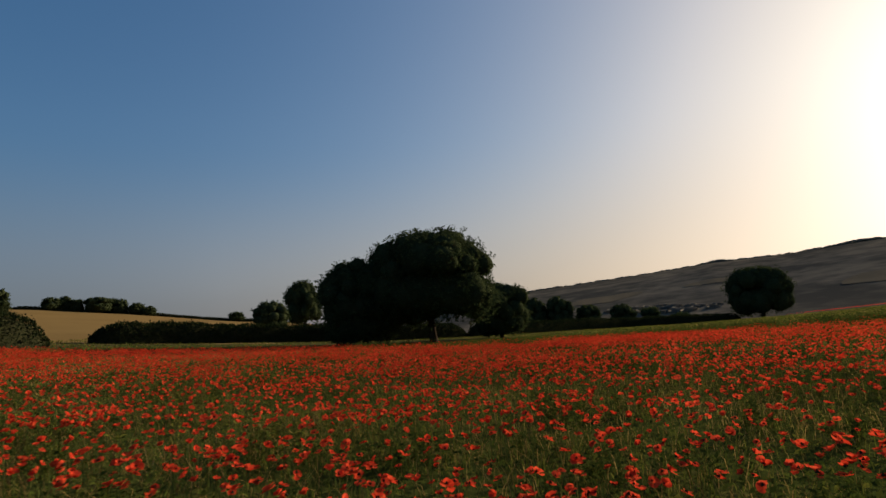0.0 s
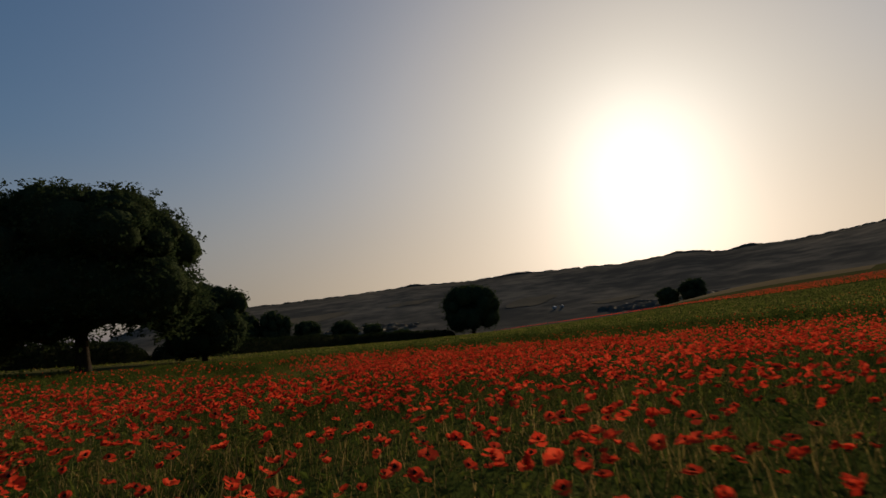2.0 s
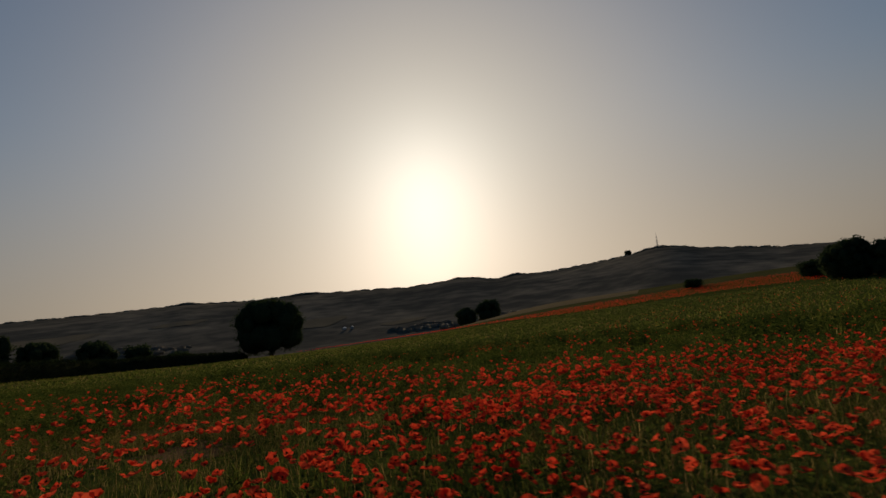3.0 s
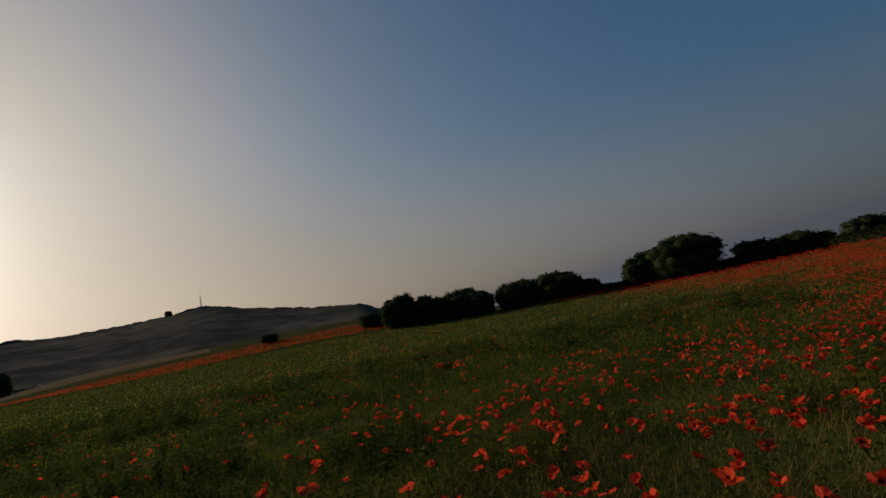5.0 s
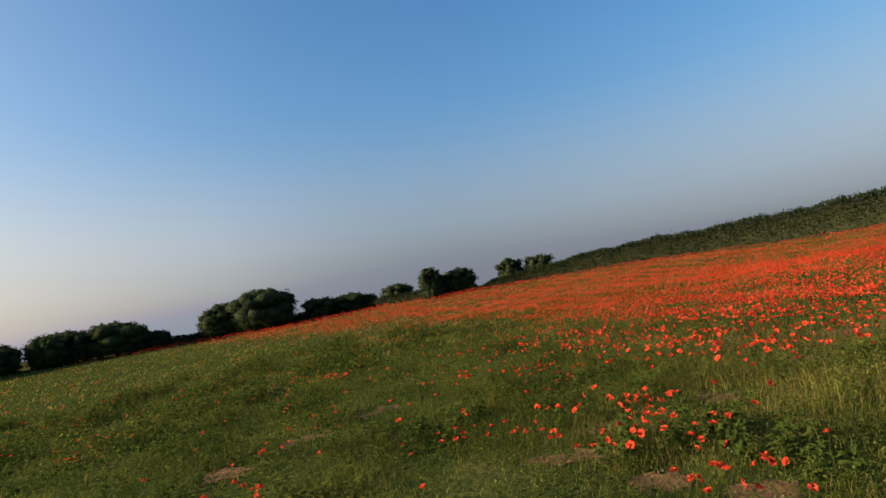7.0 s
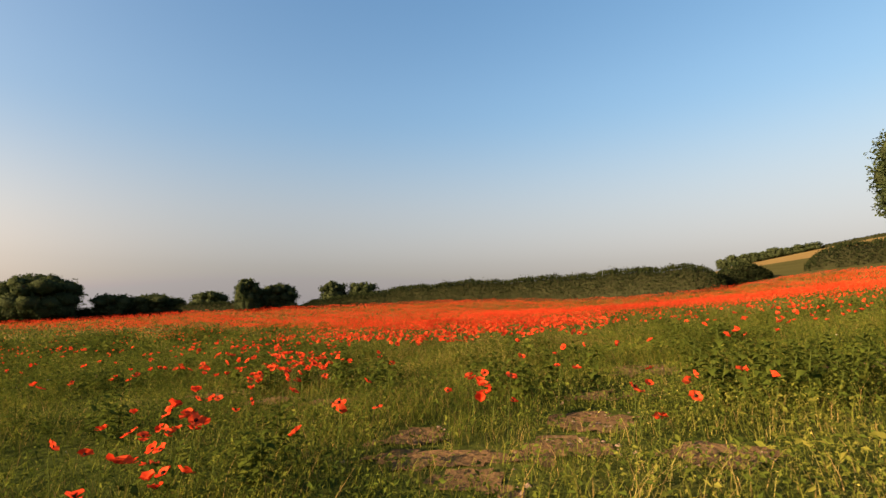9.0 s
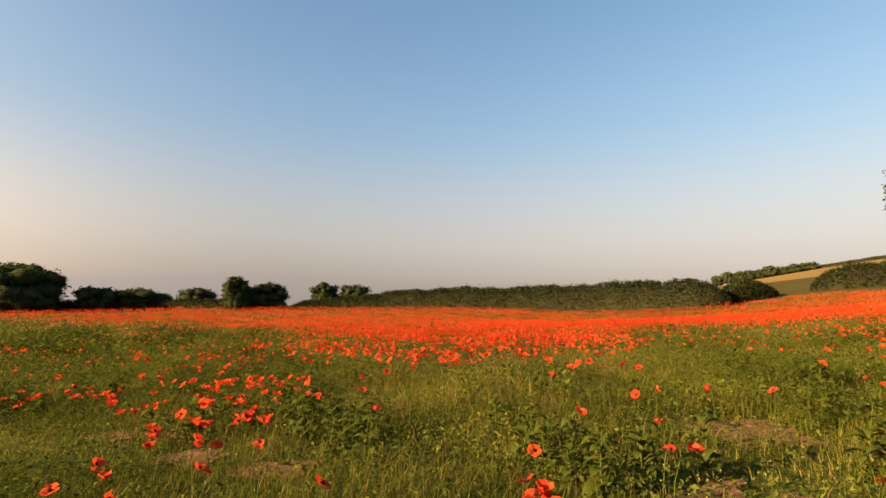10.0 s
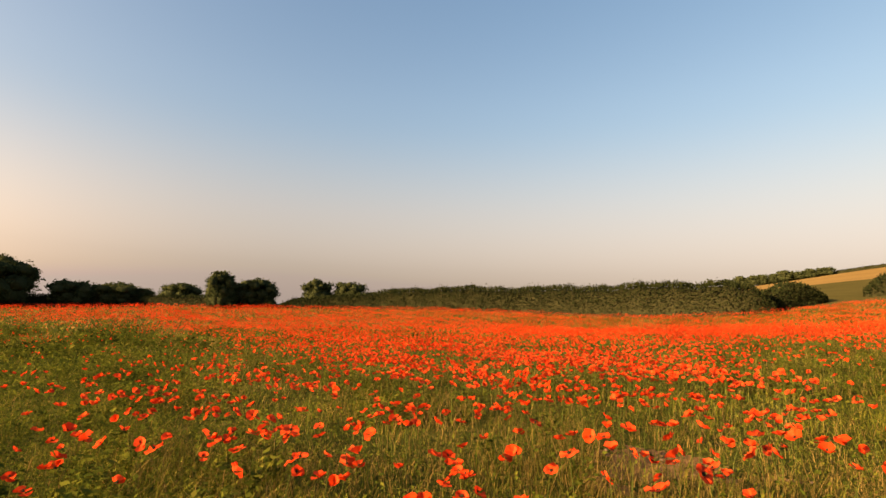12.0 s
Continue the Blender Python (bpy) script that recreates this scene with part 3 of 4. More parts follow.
# hedgerows
hedge([(-9.2, -7.6), (-5.4, -9), (-0.3, -11), (5.3, -13.5), (11.6, -15.5), (18.4, -17), (26.1, -19), (34, -21), (42, -22.5)], (2.9, 2.9, 2.95, 2.9, 2.75, 2.5, 2.1, 1.6, 1.2), 2.2, "long clipped field hedge with ragged sunlit top", 760, 0.16)
hedge([(-8.6, -9.6), (-11.4, -11.2), (-14.6, -11.8)], (2.0, 2.1, 2.0), 2.6, "rounded end piece of sunlit hedge by the field gap", 760, 0.16)
hedge([(-18.2, -13.4), (-21, -13.2), (-25, -12.8), (-30, -11), (-36, -6)], 2.3, 2.6, "dark hedge along the wheat beyond the gap", 460, 0.17)
hedge([(42, -22.8), (52, -24.5), (64, -25), (76, -19), (86, -10), (93, -3)], 1.5, 2.0, "dark low hedge linking the trees at the field's edge", 160, 0.24)
hedge([(-41, 36), (-38, 42), (-36.4, 47.6)], 3.0, 3.0, "rounded dark hedge by the gap to the wheat", 400, 0.2)
hedge([(-38.6, 55.6), (-33.4, 61.4), (-25.6, 67.2), (-18, 71.6), (-8, 77), (2, 86)], 2.4, 2.8, "thick dark hedge between poppies and wheat", 300, 0.24)
hedge([(2, 86), (10, 93), (22, 105), (35.5, 116.3), (50, 123), (64.4, 128.3), (69, 130)], 2.3, 2.4, "low dark hedge along the field's far edge", 160, 0.26)
hedge([(-121, 143), (-112, 152), (-99, 162), (-86, 170), (-72, 178), (-60, 184)], 1.0, 1.2, "thin dark hedge along the wheat hill's crest", 70, 0.3)
hedge([(6 + 264 * math.sin(radians(a)), 46 + 264 * math.cos(radians(a))) for a in (198, 202, 206, 210, 214, 220)], 1.4, 1.5, "thin dark hedge on the brow of the wheat hill", 60, 0.35)


# ---------------------------------------------------------------- the far side of the valley
def polar(az, r):
    return 4 + r * np.sin(np.radians(az)), 30 + r * np.cos(np.radians(az))


def clumps_of_trees(name, label, x, y, size, flat, mat):
    """Rounded leafy clumps on the ground, too many and too far to tell apart."""
    t, p = np.meshgrid(np.linspace(0.15, 1.75, 4), np.linspace(0, 2 * np.pi, 7, endpoint=False), indexing="ij")
    unit = np.stack([np.sin(t) * np.cos(p), np.sin(t) * np.sin(p), np.cos(t)], -1).reshape(-1, 3)
    i, j = (g.ravel() for g in np.meshgrid(np.arange(3), np.arange(7), indexing="ij"))
    quads = np.stack([i * 7 + j, (i + 1) * 7 + j, (i + 1) * 7 + (j + 1) % 7, i * 7 + (j + 1) % 7], -1)
    rough = unit[None] * (size[:, None] * rng.uniform(0.8, 1.2, (len(x), len(unit))))[..., None] * np.array([1.4, 1.4, flat])
    v = (on_land(x, y, 0)[:, None] + rough).reshape(-1, 3)
    f = (quads[None] + (np.arange(len(x)) * len(unit))[:, None, None]).reshape(-1, 4)
    tagged(new(name, sheet(name, v, f, mat, True)), label, "woodland", kind="stuff")


def far_woods():
    """Woodland along the ridge, and woods and hedgerows on the valley's slopes."""
    n = 2300
    az, r = rng.uniform(-2, 100, n), rng.uniform(1440, 1530, n)
    knoll = sum(np.exp(-((az - at) / wide) ** 2) for at, wide in ((27, 1.2), (38.3, 1.3), (55.4, 1.0), (60.6, 0.9), (76, 1.5)))
    x, y = polar(az, r)
    clumps_of_trees("far_woodland", "woods along the ridge across the valley, haze painted into their colour", x, y, rng.uniform(5, 10, n) * (1 + 0.7 * knoll), 0.5, HAZED_FAR_WOOD)
    n = 5200
    az, r = rng.uniform(-2, 100, n), 330 + 520 * rng.uniform(0, 1, n) ** 1.3
    x, y = polar(az, r)
    wood = np.sin(x * 0.011 + 1.3) * np.sin(y * 0.013 + x * 0.004) + 0.6 * np.sin(x * 0.026 + y * 0.019)
    keep = wood > (r - 330) / 300 - 0.35
    x, y = x[keep], y[keep]
    clumps_of_trees("valley_woodland", "dark woods on the lower valley slopes, paled with painted haze", x, y, rng.uniform(4, 8, len(x)), 0.6, HAZED_VALLEY_WOOD)


def far_field(left, right, near, far):
    """A narrow pale field lying on the far slope, tapering to its ends."""
    u, v = np.meshgrid(np.linspace(0, 1, 17), np.linspace(-0.5, 0.5, 4), indexing="ij")
    az = left + (right - left) * u
    r = (near + far) / 2 + (far - near) * (v * np.sqrt(np.sin(np.pi * np.clip(u, 0.02, 0.98))) + 0.5 * (u - 0.5) + 0.08 * np.sin(u * 9 + left))
    x, y = polar(az, r)
    i, j = (g.ravel() for g in np.meshgrid(np.arange(16), np.arange(3), indexing="ij"))
    quads = np.stack([i * 4 + j, (i + 1) * 4 + j, (i + 1) * 4 + j + 1, i * 4 + j + 1], -1)
    me = sheet("far_field", on_land(x.ravel(), y.ravel(), 0.7), quads, FALLOW, True)
    tagged(new("far_field", me), "narrow pale stubble field across the valley", "field", kind="structure")


far_woods()
for left, right, near, far in ((12, 20, 880, 960), (37, 42.5, 760, 850), (24, 29, 930, 980), (46, 51, 700, 740)):
    far_field(left, right, near, far)


def radio_mast():
    x, y = polar(75.6, 1475)
    root = new("radio_mast")
    root.location = (x, y, float(land(x, y)))
    tagged(root, "thin steel lattice radio mast on the far hilltop", "radio mast")
    for k in range(3):
        a = k * 2.094
        under("leg", sheet("leg", *tube([(3 * math.cos(a), 3 * math.sin(a), 0), (0.6 * math.cos(a), 0.6 * math.sin(a), 36)], [0.5, 0.4], 5), STEEL), root)
    for z in (6, 12, 18, 24, 30):
        w = 3 - 2.4 * z / 36
        ring = [(w * math.cos(k * 2.094), w * math.sin(k * 2.094), z) for k in (0, 1, 2, 0)]
        under("brace", sheet("brace", *tube(ring, [0.25] * 4, 4), STEEL), root)
    under("antenna", sheet("antenna", *tube([(0, 0, 34), (0, 0, 46)], [0.35, 0.2], 5), STEEL), root)


radio_mast()


def barn(az, r, turn):
    x, y = polar(az, r)
    root = new("barn")
    root.location, root.rotation_euler = (x, y, float(land(x, y)) + 1.5), (0, 0, turn)
    root.scale = (0.45, 0.45, 0.45)
    tagged(root, "small far barn with pale sunlit sheet roof", "barn")
    v = [(-7, -4, -2), (7, -4, -2), (7, 4, -2), (-7, 4, -2), (-7, -4, 3.5), (7, -4, 3.5), (7, 4, 3.5), (-7, 4, 3.5)]
    under("wall", sheet("wall", v, [(0, 1, 5, 4), (1, 2, 6, 5), (2, 3, 7, 6), (3, 0, 4, 7)], STEEL), root)
    for s in (-1, 1):
        v = [(-7.5, s * 4.5, 3.2), (7.5, s * 4.5, 3.2), (7.5, 0, 6), (-7.5, 0, 6), (-7.5, s * 4.5, 3.4), (7.5, s * 4.5, 3.4), (7.5, 0, 6.2), (-7.5, 0, 6.2)]
        under("roof", sheet("roof", v, [(0, 1, 2, 3), (4, 5, 6, 7), (0, 1, 5, 4), (1, 2, 6, 5), (3, 0, 4, 7)], ROOF), root)


tree(*polar(72.7, 1470), 17, 22, 18, "lone round tree on the far hillside", 2500, 1.6, 0.05, 7)
barn(42.2, 700, 0.4)
barn(43.0, 706, 0.6)

# ---------------------------------------------------------------- what grows in the field
# the strip of the field whose plants are grown in full detail, in plan
STRIP = np.array([(-1, -4), (0, 0), (1, 3.5), (1.6, 7.4), (1, 11.4), (0.6, 15.8), (1, 19), (1.6, 22), (2.8, 25), (3.9, 27.6), (4, 30), (4, 32.2), (4.5, 35), (5.7, 36.5), (5.8, 38.5), (6, 40.4),
                  (6.8, 43.6), (8.2, 45.8), (8.7, 46.3), (6, 46.4), (6.4, 44.9), (6.8, 43.4), (7.2, 41.4), (7.4, 40), (7.7, 38.4), (8.1, 36), (8.5, 33.5), (8.9, 31), (9.3, 28), (11, 34), (10.5, 38)])


def from_strip(x, y):
    """Distance of plants from the strip, in plan."""
    best = np.full(len(x), 1e9)
    for wx, wy in STRIP:
        best = np.minimum(best, np.hypot(x - wx, y - wy))
    return best


def lane(x, y):
    """Distance from the trodden lane, where no flower stands."""
    return np.min([np.hypot(x - wx, y - wy) for wx, wy in STRIP[8:25]], 0)


def blotch(x, y, size, seed=0.0):
    """Smooth patches between about -1 and 1."""
    a, b = x / size + seed, y / size - seed * 1.7
    return (np.sin(a * 1.9 + 1.1 * np.sin(b * 1.3)) + np.sin(b * 2.3 + 1.2 * np.sin(a * 0.9 + 2)) + np.sin((a + b) * 1.4 + seed)) / 3


BORDER_X, BORDER_Y = (-40, -21, -5, 0, 3, 5, 6.5, 8.5, 11, 13, 16, 20, 27, 40, 52, 66, 80, 95, 105), (42, 40, 37, 30, 28, 33.5, 37.4, 37.5, 36, 32, 27.3, 22, 16.3, 11, 6, 2, -2, 3, 9)


def poppy_cover(x, y):
    """How thickly poppies stand, 0 to 1."""
    inside = in_field(x, y, 2.5)
    near_edge = np.interp(x, BORDER_X, BORDER_Y) - y
    edge = near_edge + 2.6 * blotch(x, y, 6, 3)
    full = 0.08 * smooth(-5, -1, edge) + 0.22 * smooth(-1.5, 1.0, edge) + 0.3 * smooth(0.5, 4, edge) + 0.4 * smooth(3, 9, edge)
    full = full * (1 - 0.6 * smooth(-1, 1, y - 31) * smooth(12.5, 10.5, x) * smooth(2, 4, x))
    full = full * (1 - 0.5 * smooth(22, 27, y) * smooth(4.5, 2, x) * smooth(-24, -14, x))
    full = full * (1 - 0.4 * smooth(14, 7, y) * smooth(14, 8, np.hypot(x, y - 2)))
    patchy = 0.5 + 0.42 * smooth(-0.45, 0.35, blotch(x, y, 2.6, 1)) + 0.15 * blotch(x, y, 0.8, 5)
    sparse = 0.2 * smooth(0.5, 0.75, blotch(x, y, 1.1, 8)) + 0.01 + 0.06 * smooth(0.2, 0.6, blotch(x, y, 0.8, 13)) * smooth(6.5, 4.5, np.hypot(x - 7, y - 40))
    sparse = sparse + 0.08 * smooth(-11, 2, near_edge) * smooth(0.25, 0.6, blotch(x, y, 1.5, 4)) + 0.07 * smooth(14, 4, x) * smooth(40, 29, y)
    clumps = np.zeros(len(x))
    for cx, cy, size in ((8.05, 35.27, 0.5), (9.75, 35.14, 0.5), (10.07, 33.01, 0.5), (7.59, 44.18, 0.36), (9.14, 40.34, 0.54), (9.62, 38.86, 0.5), (7.21, 41.39, 0.29), (8.63, 41.68, 0.29), (7.98, 43.61, 0.32), (8.5, 29.88, 0.7), (7.81, 31.1, 0.56), (9.74, 30.61, 0.63), (11.99, 30.74, 0.84), (10.7, 35.5, 0.4), (7.1, 34.8, 0.4), (9.9, 30.9, 0.5), (7.2, 43.1, 0.35), (6.7, 42.4, 0.35), (9.3, 40.4, 0.5), (8.3, 41.5, 0.45), (5.9, 41.2, 0.45), (15.4, 30.0, 0.7), (19.1, 34.0, 0.6), (24.2, 23.6, 1.3), (13.3, 29.7, 0.8), (21.3, 33.6, 0.8), (16.2, 31.8, 0.6), (9.2, 33.0, 0.5), (13.6, 31.9, 0.6), (12.3, 36.0, 0.5), (20.7, 40.2, 0.5), (22.6, 25.6, 0.9)):
        clumps = np.maximum(clumps, np.where(cx < 12.5, 0.45, 0.25) * smooth(1.3, 0.3, np.hypot(x - cx, y - cy) / size))
    return inside * np.maximum(np.maximum(np.minimum(1, full * patchy), 0.6 * sparse * (y < 48)), clumps)


def tall(x, y):
    """Height of the growth in metres."""
    return np.maximum(0.12, 0.235 + 0.05 * blotch(x, y, 4, 2) + 0.11 * blotch(x, y, 0.9, 6) + 0.07 * blotch(x, y, 0.42, 16)) * (1 - 0.28 * smooth(36, 42, y))


def bare(x, y):
    """1 where the soil lies open."""
    b = np.zeros(len(x))
    for cx, cy, sx, sy in ((5.9, 42.3, 0.3, 0.32), (6.1, 42.9, 0.3, 0.3), (5.81, 41.4, 0.36, 0.25), (5.32, 39.8, 0.5, 0.45), (6.7, 43.1, 0.45, 0.22), (7.0, 42.5, 0.3, 0.22), (5.42, 43.1, 0.25, 0.25), (7.0, 33.9, 0.7, 0.5), (7.64, 36.1, 0.35, 0.6), (9.1, 40.7, 0.3, 0.22), (8.8, 37.8, 0.25, 0.35), (8.3, 40.9, 0.3, 0.22), (15.7, 40.3, 0.4, 0.5), (15.7, 38.6, 0.4, 0.5), (15.4, 36.9, 0.4, 0.45), (3.58, 40.46, 0.4, 0.4), (6.55, 43.43, 0.3, 0.25), (10.2, 40.0, 0.5, 0.25), (10.0, 39.0, 0.4, 0.3)):
        b = np.maximum(b, smooth(1.25, 0.5, np.hypot((x - cx) / sx, (y - cy) / sy) + 0.6 * blotch(x, y, 0.35, 2) + 0.4 * blotch(x, y, 0.12, 4)))
    return b


def blades(x, y, height, width, whole=True, droop=(0.3, 1.6)):
    """Bent grass blades: two segments with a pointed tip, or one bare triangle."""
    n = len(x)
    a = rng.uniform(0, 2 * np.pi, n)
    bend = rng.uniform(*droop, n) * height
    ca, sa = np.cos(a), np.sin(a)
    b = on_land(x, y, -0.02)
    side = np.stack([ca, sa, np.zeros(n)], -1) * (width / 2)[:, None]
    out = np.stack([-sa, ca, np.zeros(n)], -1)
    up = np.array([0, 0, 1.0])
    t = b + up * height[:, None] + out * bend[:, None]
    if not whole:
        return np.stack([b - side, b + side, t], 1).reshape(-1, 3), np.arange(n)[:, None] * 3 + [0, 1, 2]
    m = b + up * (height * 0.6)[:, None] + out * (bend * 0.28)[:, None]
    v = np.stack([b - side, b + side, m + side * 0.8, m - side * 0.8, t], 1).reshape(-1, 3)
    k = np.arange(n)[:, None] * 5
    return v, np.concatenate([k + [0, 1, 2], k + [0, 2, 3], k + [3, 2, 4]])


def spread(n, lo, hi, reach):
    """n random places in a box whose distance from the strip lies in a span."""
    x, y = rng.uniform(lo[0], hi[0], n), rng.uniform(lo[1], hi[1], n)
    d = from_strip(x, y)
    keep = (d >= reach[0]) & (d < reach[1])
    return x[keep], y[keep], d[keep]


def grass():
    lots = []
    for density, reach, box, wide, whole in ((700, (0, 2.4), ((2, 34), (14, 50)), 0.0035, True), (430, (0, 4.2), ((-4, 32), (24, 55)), 0.0045, True), (230, (0, 3.6), ((-8, -9), (16, 32)), 0.0065, True), (190, (3.6, 9), ((-14, -14), (26, 60)), 0.009, False),
                                             (48, (9, 28), ((-34, -24), (44, 74)), 0.03, False), (7.0, (28, 100), ((-45, -40), (120, 125)), 0.12, False)):
        area = (box[1][0] - box[0][0]) * (box[1][1] - box[0][1])
        x, y, d = spread(int(area * density), *box, reach)
        tuft = 0.55 + 0.45 * smooth(-0.5, 0.4, blotch(x, y, 0.9, 3)) * (0.8 + 0.2 * blotch(x, y, 3.5, 9))
        keep = (rng.uniform(0, 1, len(x)) < tuft * (1 - 0.92 * bare(x, y))) & in_field(x, y, 0.5) | (reach[0] >= 26) & (y > 40)
        x, y = x[keep], y[keep]
        h = tall(x, y) * (0.5 + 0.75 * rng.uniform(0, 1, len(x)) ** 1.6) * (1 - 0.6 * bare(x, y))
        edge = np.interp(x, BORDER_X, BORDER_Y) - y
        ripe = rng.uniform(0, 1, len(x)) < 0.14 + 0.6 * smooth(-7, 4, edge) * (0.7 + 0.5 * blotch(x, y, 2.2, 17))
        w = np.full(len(x), wide) * rng.uniform(0.6, 1.5, len(x))
        lots.append([blades(x[s], y[s], h[s], w[s], whole) for s in (~ripe, ripe)])
    for name, mat, label, pick in (("meadow_grass", GRASS, "long green grass and weeds between the poppies", 0), ("ripening_grass", STRAW, "ripening straw-coloured grass between the poppies", 1)):
        v, f = merge(*[lot[pick] for lot in lots])
        tagged(new(name, sheet(name, v, f, mat)), label, "grass", kind="stuff")


grass()


def petal(seed, fine):
    """One poppy petal, a crinkled cupped fan, as quads; its foot at the origin, opening along +x."""
    r = np.random.default_rng(seed)
    nu, nv = fine
    u, w = np.meshgrid(np.linspace(0.06, 1, nu), np.linspace(-1, 1, nv), indexing="ij")
    a = w * 1.02 * (0.55 + 0.45 * np.sqrt(u))
    crinkle = (0.1 * np.sin(w * 5 + seed) + 0.05 * r.normal(0, 1, u.shape)) * u
    rad = u * (1 - 0.1 * w ** 2 + 0.05 * np.sin(w * 7 + seed))
    x, y = rad * np.cos(a), rad * np.sin(a)
    z = 0.15 + 0.75 * u ** 1.5 - 0.25 * u ** 4 + crinkle
    v = np.stack([x, y, z], -1).reshape(-1, 3) * 0.042
    i, j = np.meshgrid(np.arange(nu - 1), np.arange(nv - 1), indexing="ij")
    i, j = i.ravel(), j.ravel()
    return v, np.stack([i * nv + j, i * nv + j + 1, (i + 1) * nv + j + 1, (i + 1) * nv + j], -1)


def spun(lot, turn, droop=0.0, scale=1.0):
    m = np.array((Matrix.Rotation(turn, 3, "Z") @ Matrix.Rotation(droop, 3, "Y")))
    return lot[0] @ m.T * scale, lot[1]


def flower(seed, fine, count=4):
    r = np.random.default_rng(seed + 50)
    return merge(*[spun(petal(seed + k, fine), k * 2 * math.pi / count + r.normal(0, 0.12), r.normal(0.05, 0.3), r.uniform(0.85, 1.1)) for k in range(count)])


def poppies():
    """The mass of poppies: whole flowers in the strip, simpler ones beyond."""
    red, stems, hearts = [], [], []
    for density, reach, box, shape, size in ((85, (0, 3.4), ((-8, -8), (20, 52)), (3, 5), 0.88), (66, (3.4, 8), ((-12, -12), (24, 56)), (2, 3), 0.92), (54, (8, 26), ((-32, -26), (42, 72)), (2, 2), 1.0),
                                             (23.0, (26, 55), ((-40, -40), (75, 80)), (2, 2), 1.3), (8.0, (55, 150), ((-40, -30), (140, 125)), (2, 2), 2.2)):
        area = (box[1][0] - box[0][0]) * (box[1][1] - box[0][1])
        x, y, d = spread(int(area * density), *box, reach)
        keep = rng.uniform(0, 1, len(x)) < poppy_cover(x, y) * (1 - bare(x, y)) * (lane(x, y) > 0.9)
        x, y, d = x[keep], y[keep], d[keep]
        h = tall(x, y) + rng.uniform(0.06, 0.24, len(x))
        for k in range(4):
            pick = np.arange(len(x)) % 4 == k
            at = on_land(x[pick], y[pick]) + np.c_[np.zeros((pick.sum(), 2)), h[pick]]
            red.append(scatter(flower(k * 11, shape, 4 if reach[0] < 8 else 3 if reach[0] < 55 else 2), at, size * np.where(y[pick] > 30, 1.08, 0.85 if reach[0] < 8 else 1.0) * rng.uniform(0.7, 1.2, pick.sum()), 0.95))
        if reach[1] < 4:
            hearts.append(scatter((np.array([(0.011, 0, 0), (0, 0.011, 0), (-0.011, 0, 0), (0, -0.011, 0), (0, 0, 0.014)]), [(0, 1, 4), (1, 2, 4), (2, 3, 4), (3, 0, 4)]), on_land(x, y) + np.c_[np.zeros((len(x), 2)), h + 0.012], rng.uniform(0.8, 1.2, len(x)), 0.6))
        if reach[1] <= 8:
            stems.append(blades(x, y, h + 0.02, np.full(len(x), 0.0045), reach[0] < 6, (0.0, 0.3)))
    # a last drift of them on the far brow to the east
    az, r = rng.uniform(36, 99, 17000), np.sqrt(rng.uniform(92 ** 2, 134 ** 2, 17000))
    x, y = 4 + r * np.sin(np.radians(az)), 30 + r * np.cos(np.radians(az))
    keep = (r > 106 + 6 * blotch(x, y, 14, 3)) & in_field(x, y, 1.0) & (rng.uniform(0, 1, len(x)) < smooth(36, 42, az))
    x, y = x[keep], y[keep]
    red.append(scatter(flower(3, (2, 2), 3), on_land(x, y, 0.36), rng.uniform(2.0, 3.0, len(x)), 0.9))
    v, f = merge(*red)
    tagged(new("poppy_field", sheet("poppy_field", v, f, POPPY, True)), "scarlet field poppies in thick drifts among grass", "poppies", kind="stuff")
    tagged(new("poppy_hearts", sheet("poppy_hearts", *merge(*hearts), POPPY_EYE)), "black seed capsules at the hearts of the poppies", "poppies", kind="stuff")
    v, f = merge(*stems)
    tagged(new("poppy_stems", sheet("poppy_stems", v, f, STEM)), "thin hairy green poppy stems", "stems", kind="stuff")


poppies()


# poppies that stand out singly: in the open weeds, and before the thick of the drift
LONE_POPPIES = [(7.93, 43.93), (7.84, 43.9), (7.78, 43.82), (7.61, 44.07), (7.52, 44.22), (7.88, 43.57), (8.0, 43.45), (8.5, 42.95), (8.68, 42.3), (10.35, 42.29), (8.31, 43.99), (8.46, 42.27), (7.24, 43.23), (7.26, 43.34),
                (7.33, 43.59), (7.47, 42.4), (7.19, 42.75), (8.15, 43.53), (8.1, 43.66), (8.48, 40.94), (8.54, 41.39), (6.42, 42.8), (6.68, 41.55), (6.71, 42.17), (5.79, 43.26), (5.67, 43.4), 
                (5.38, 42.98), (5.65, 42.54), (5.5, 41.97), (5.28, 40.38), (6.49, 40.81)]
EDGE_POPPIES = [(9.66, 34.89), (9.12, 35.71), (9.49, 35.61), (9.44, 34.98), (9.18, 35.28), (9.22, 34.94), (8.91, 35.4), (8.69, 34.83), (11.08, 34.99), (10.05, 35.55), (10.71, 35.61), (10.27, 35.59), (7.91, 35.85), (7.88, 35.69),
                (7.77, 35.87), (7.77, 35.27), (7.59, 35.38), (7.06, 35.71), (6.86, 35.3), (6.69, 35.26), (6.56, 35.1), (6.59, 35.39), (6.99, 34.94), (6.91, 34.96), (7.04, 34.58)]
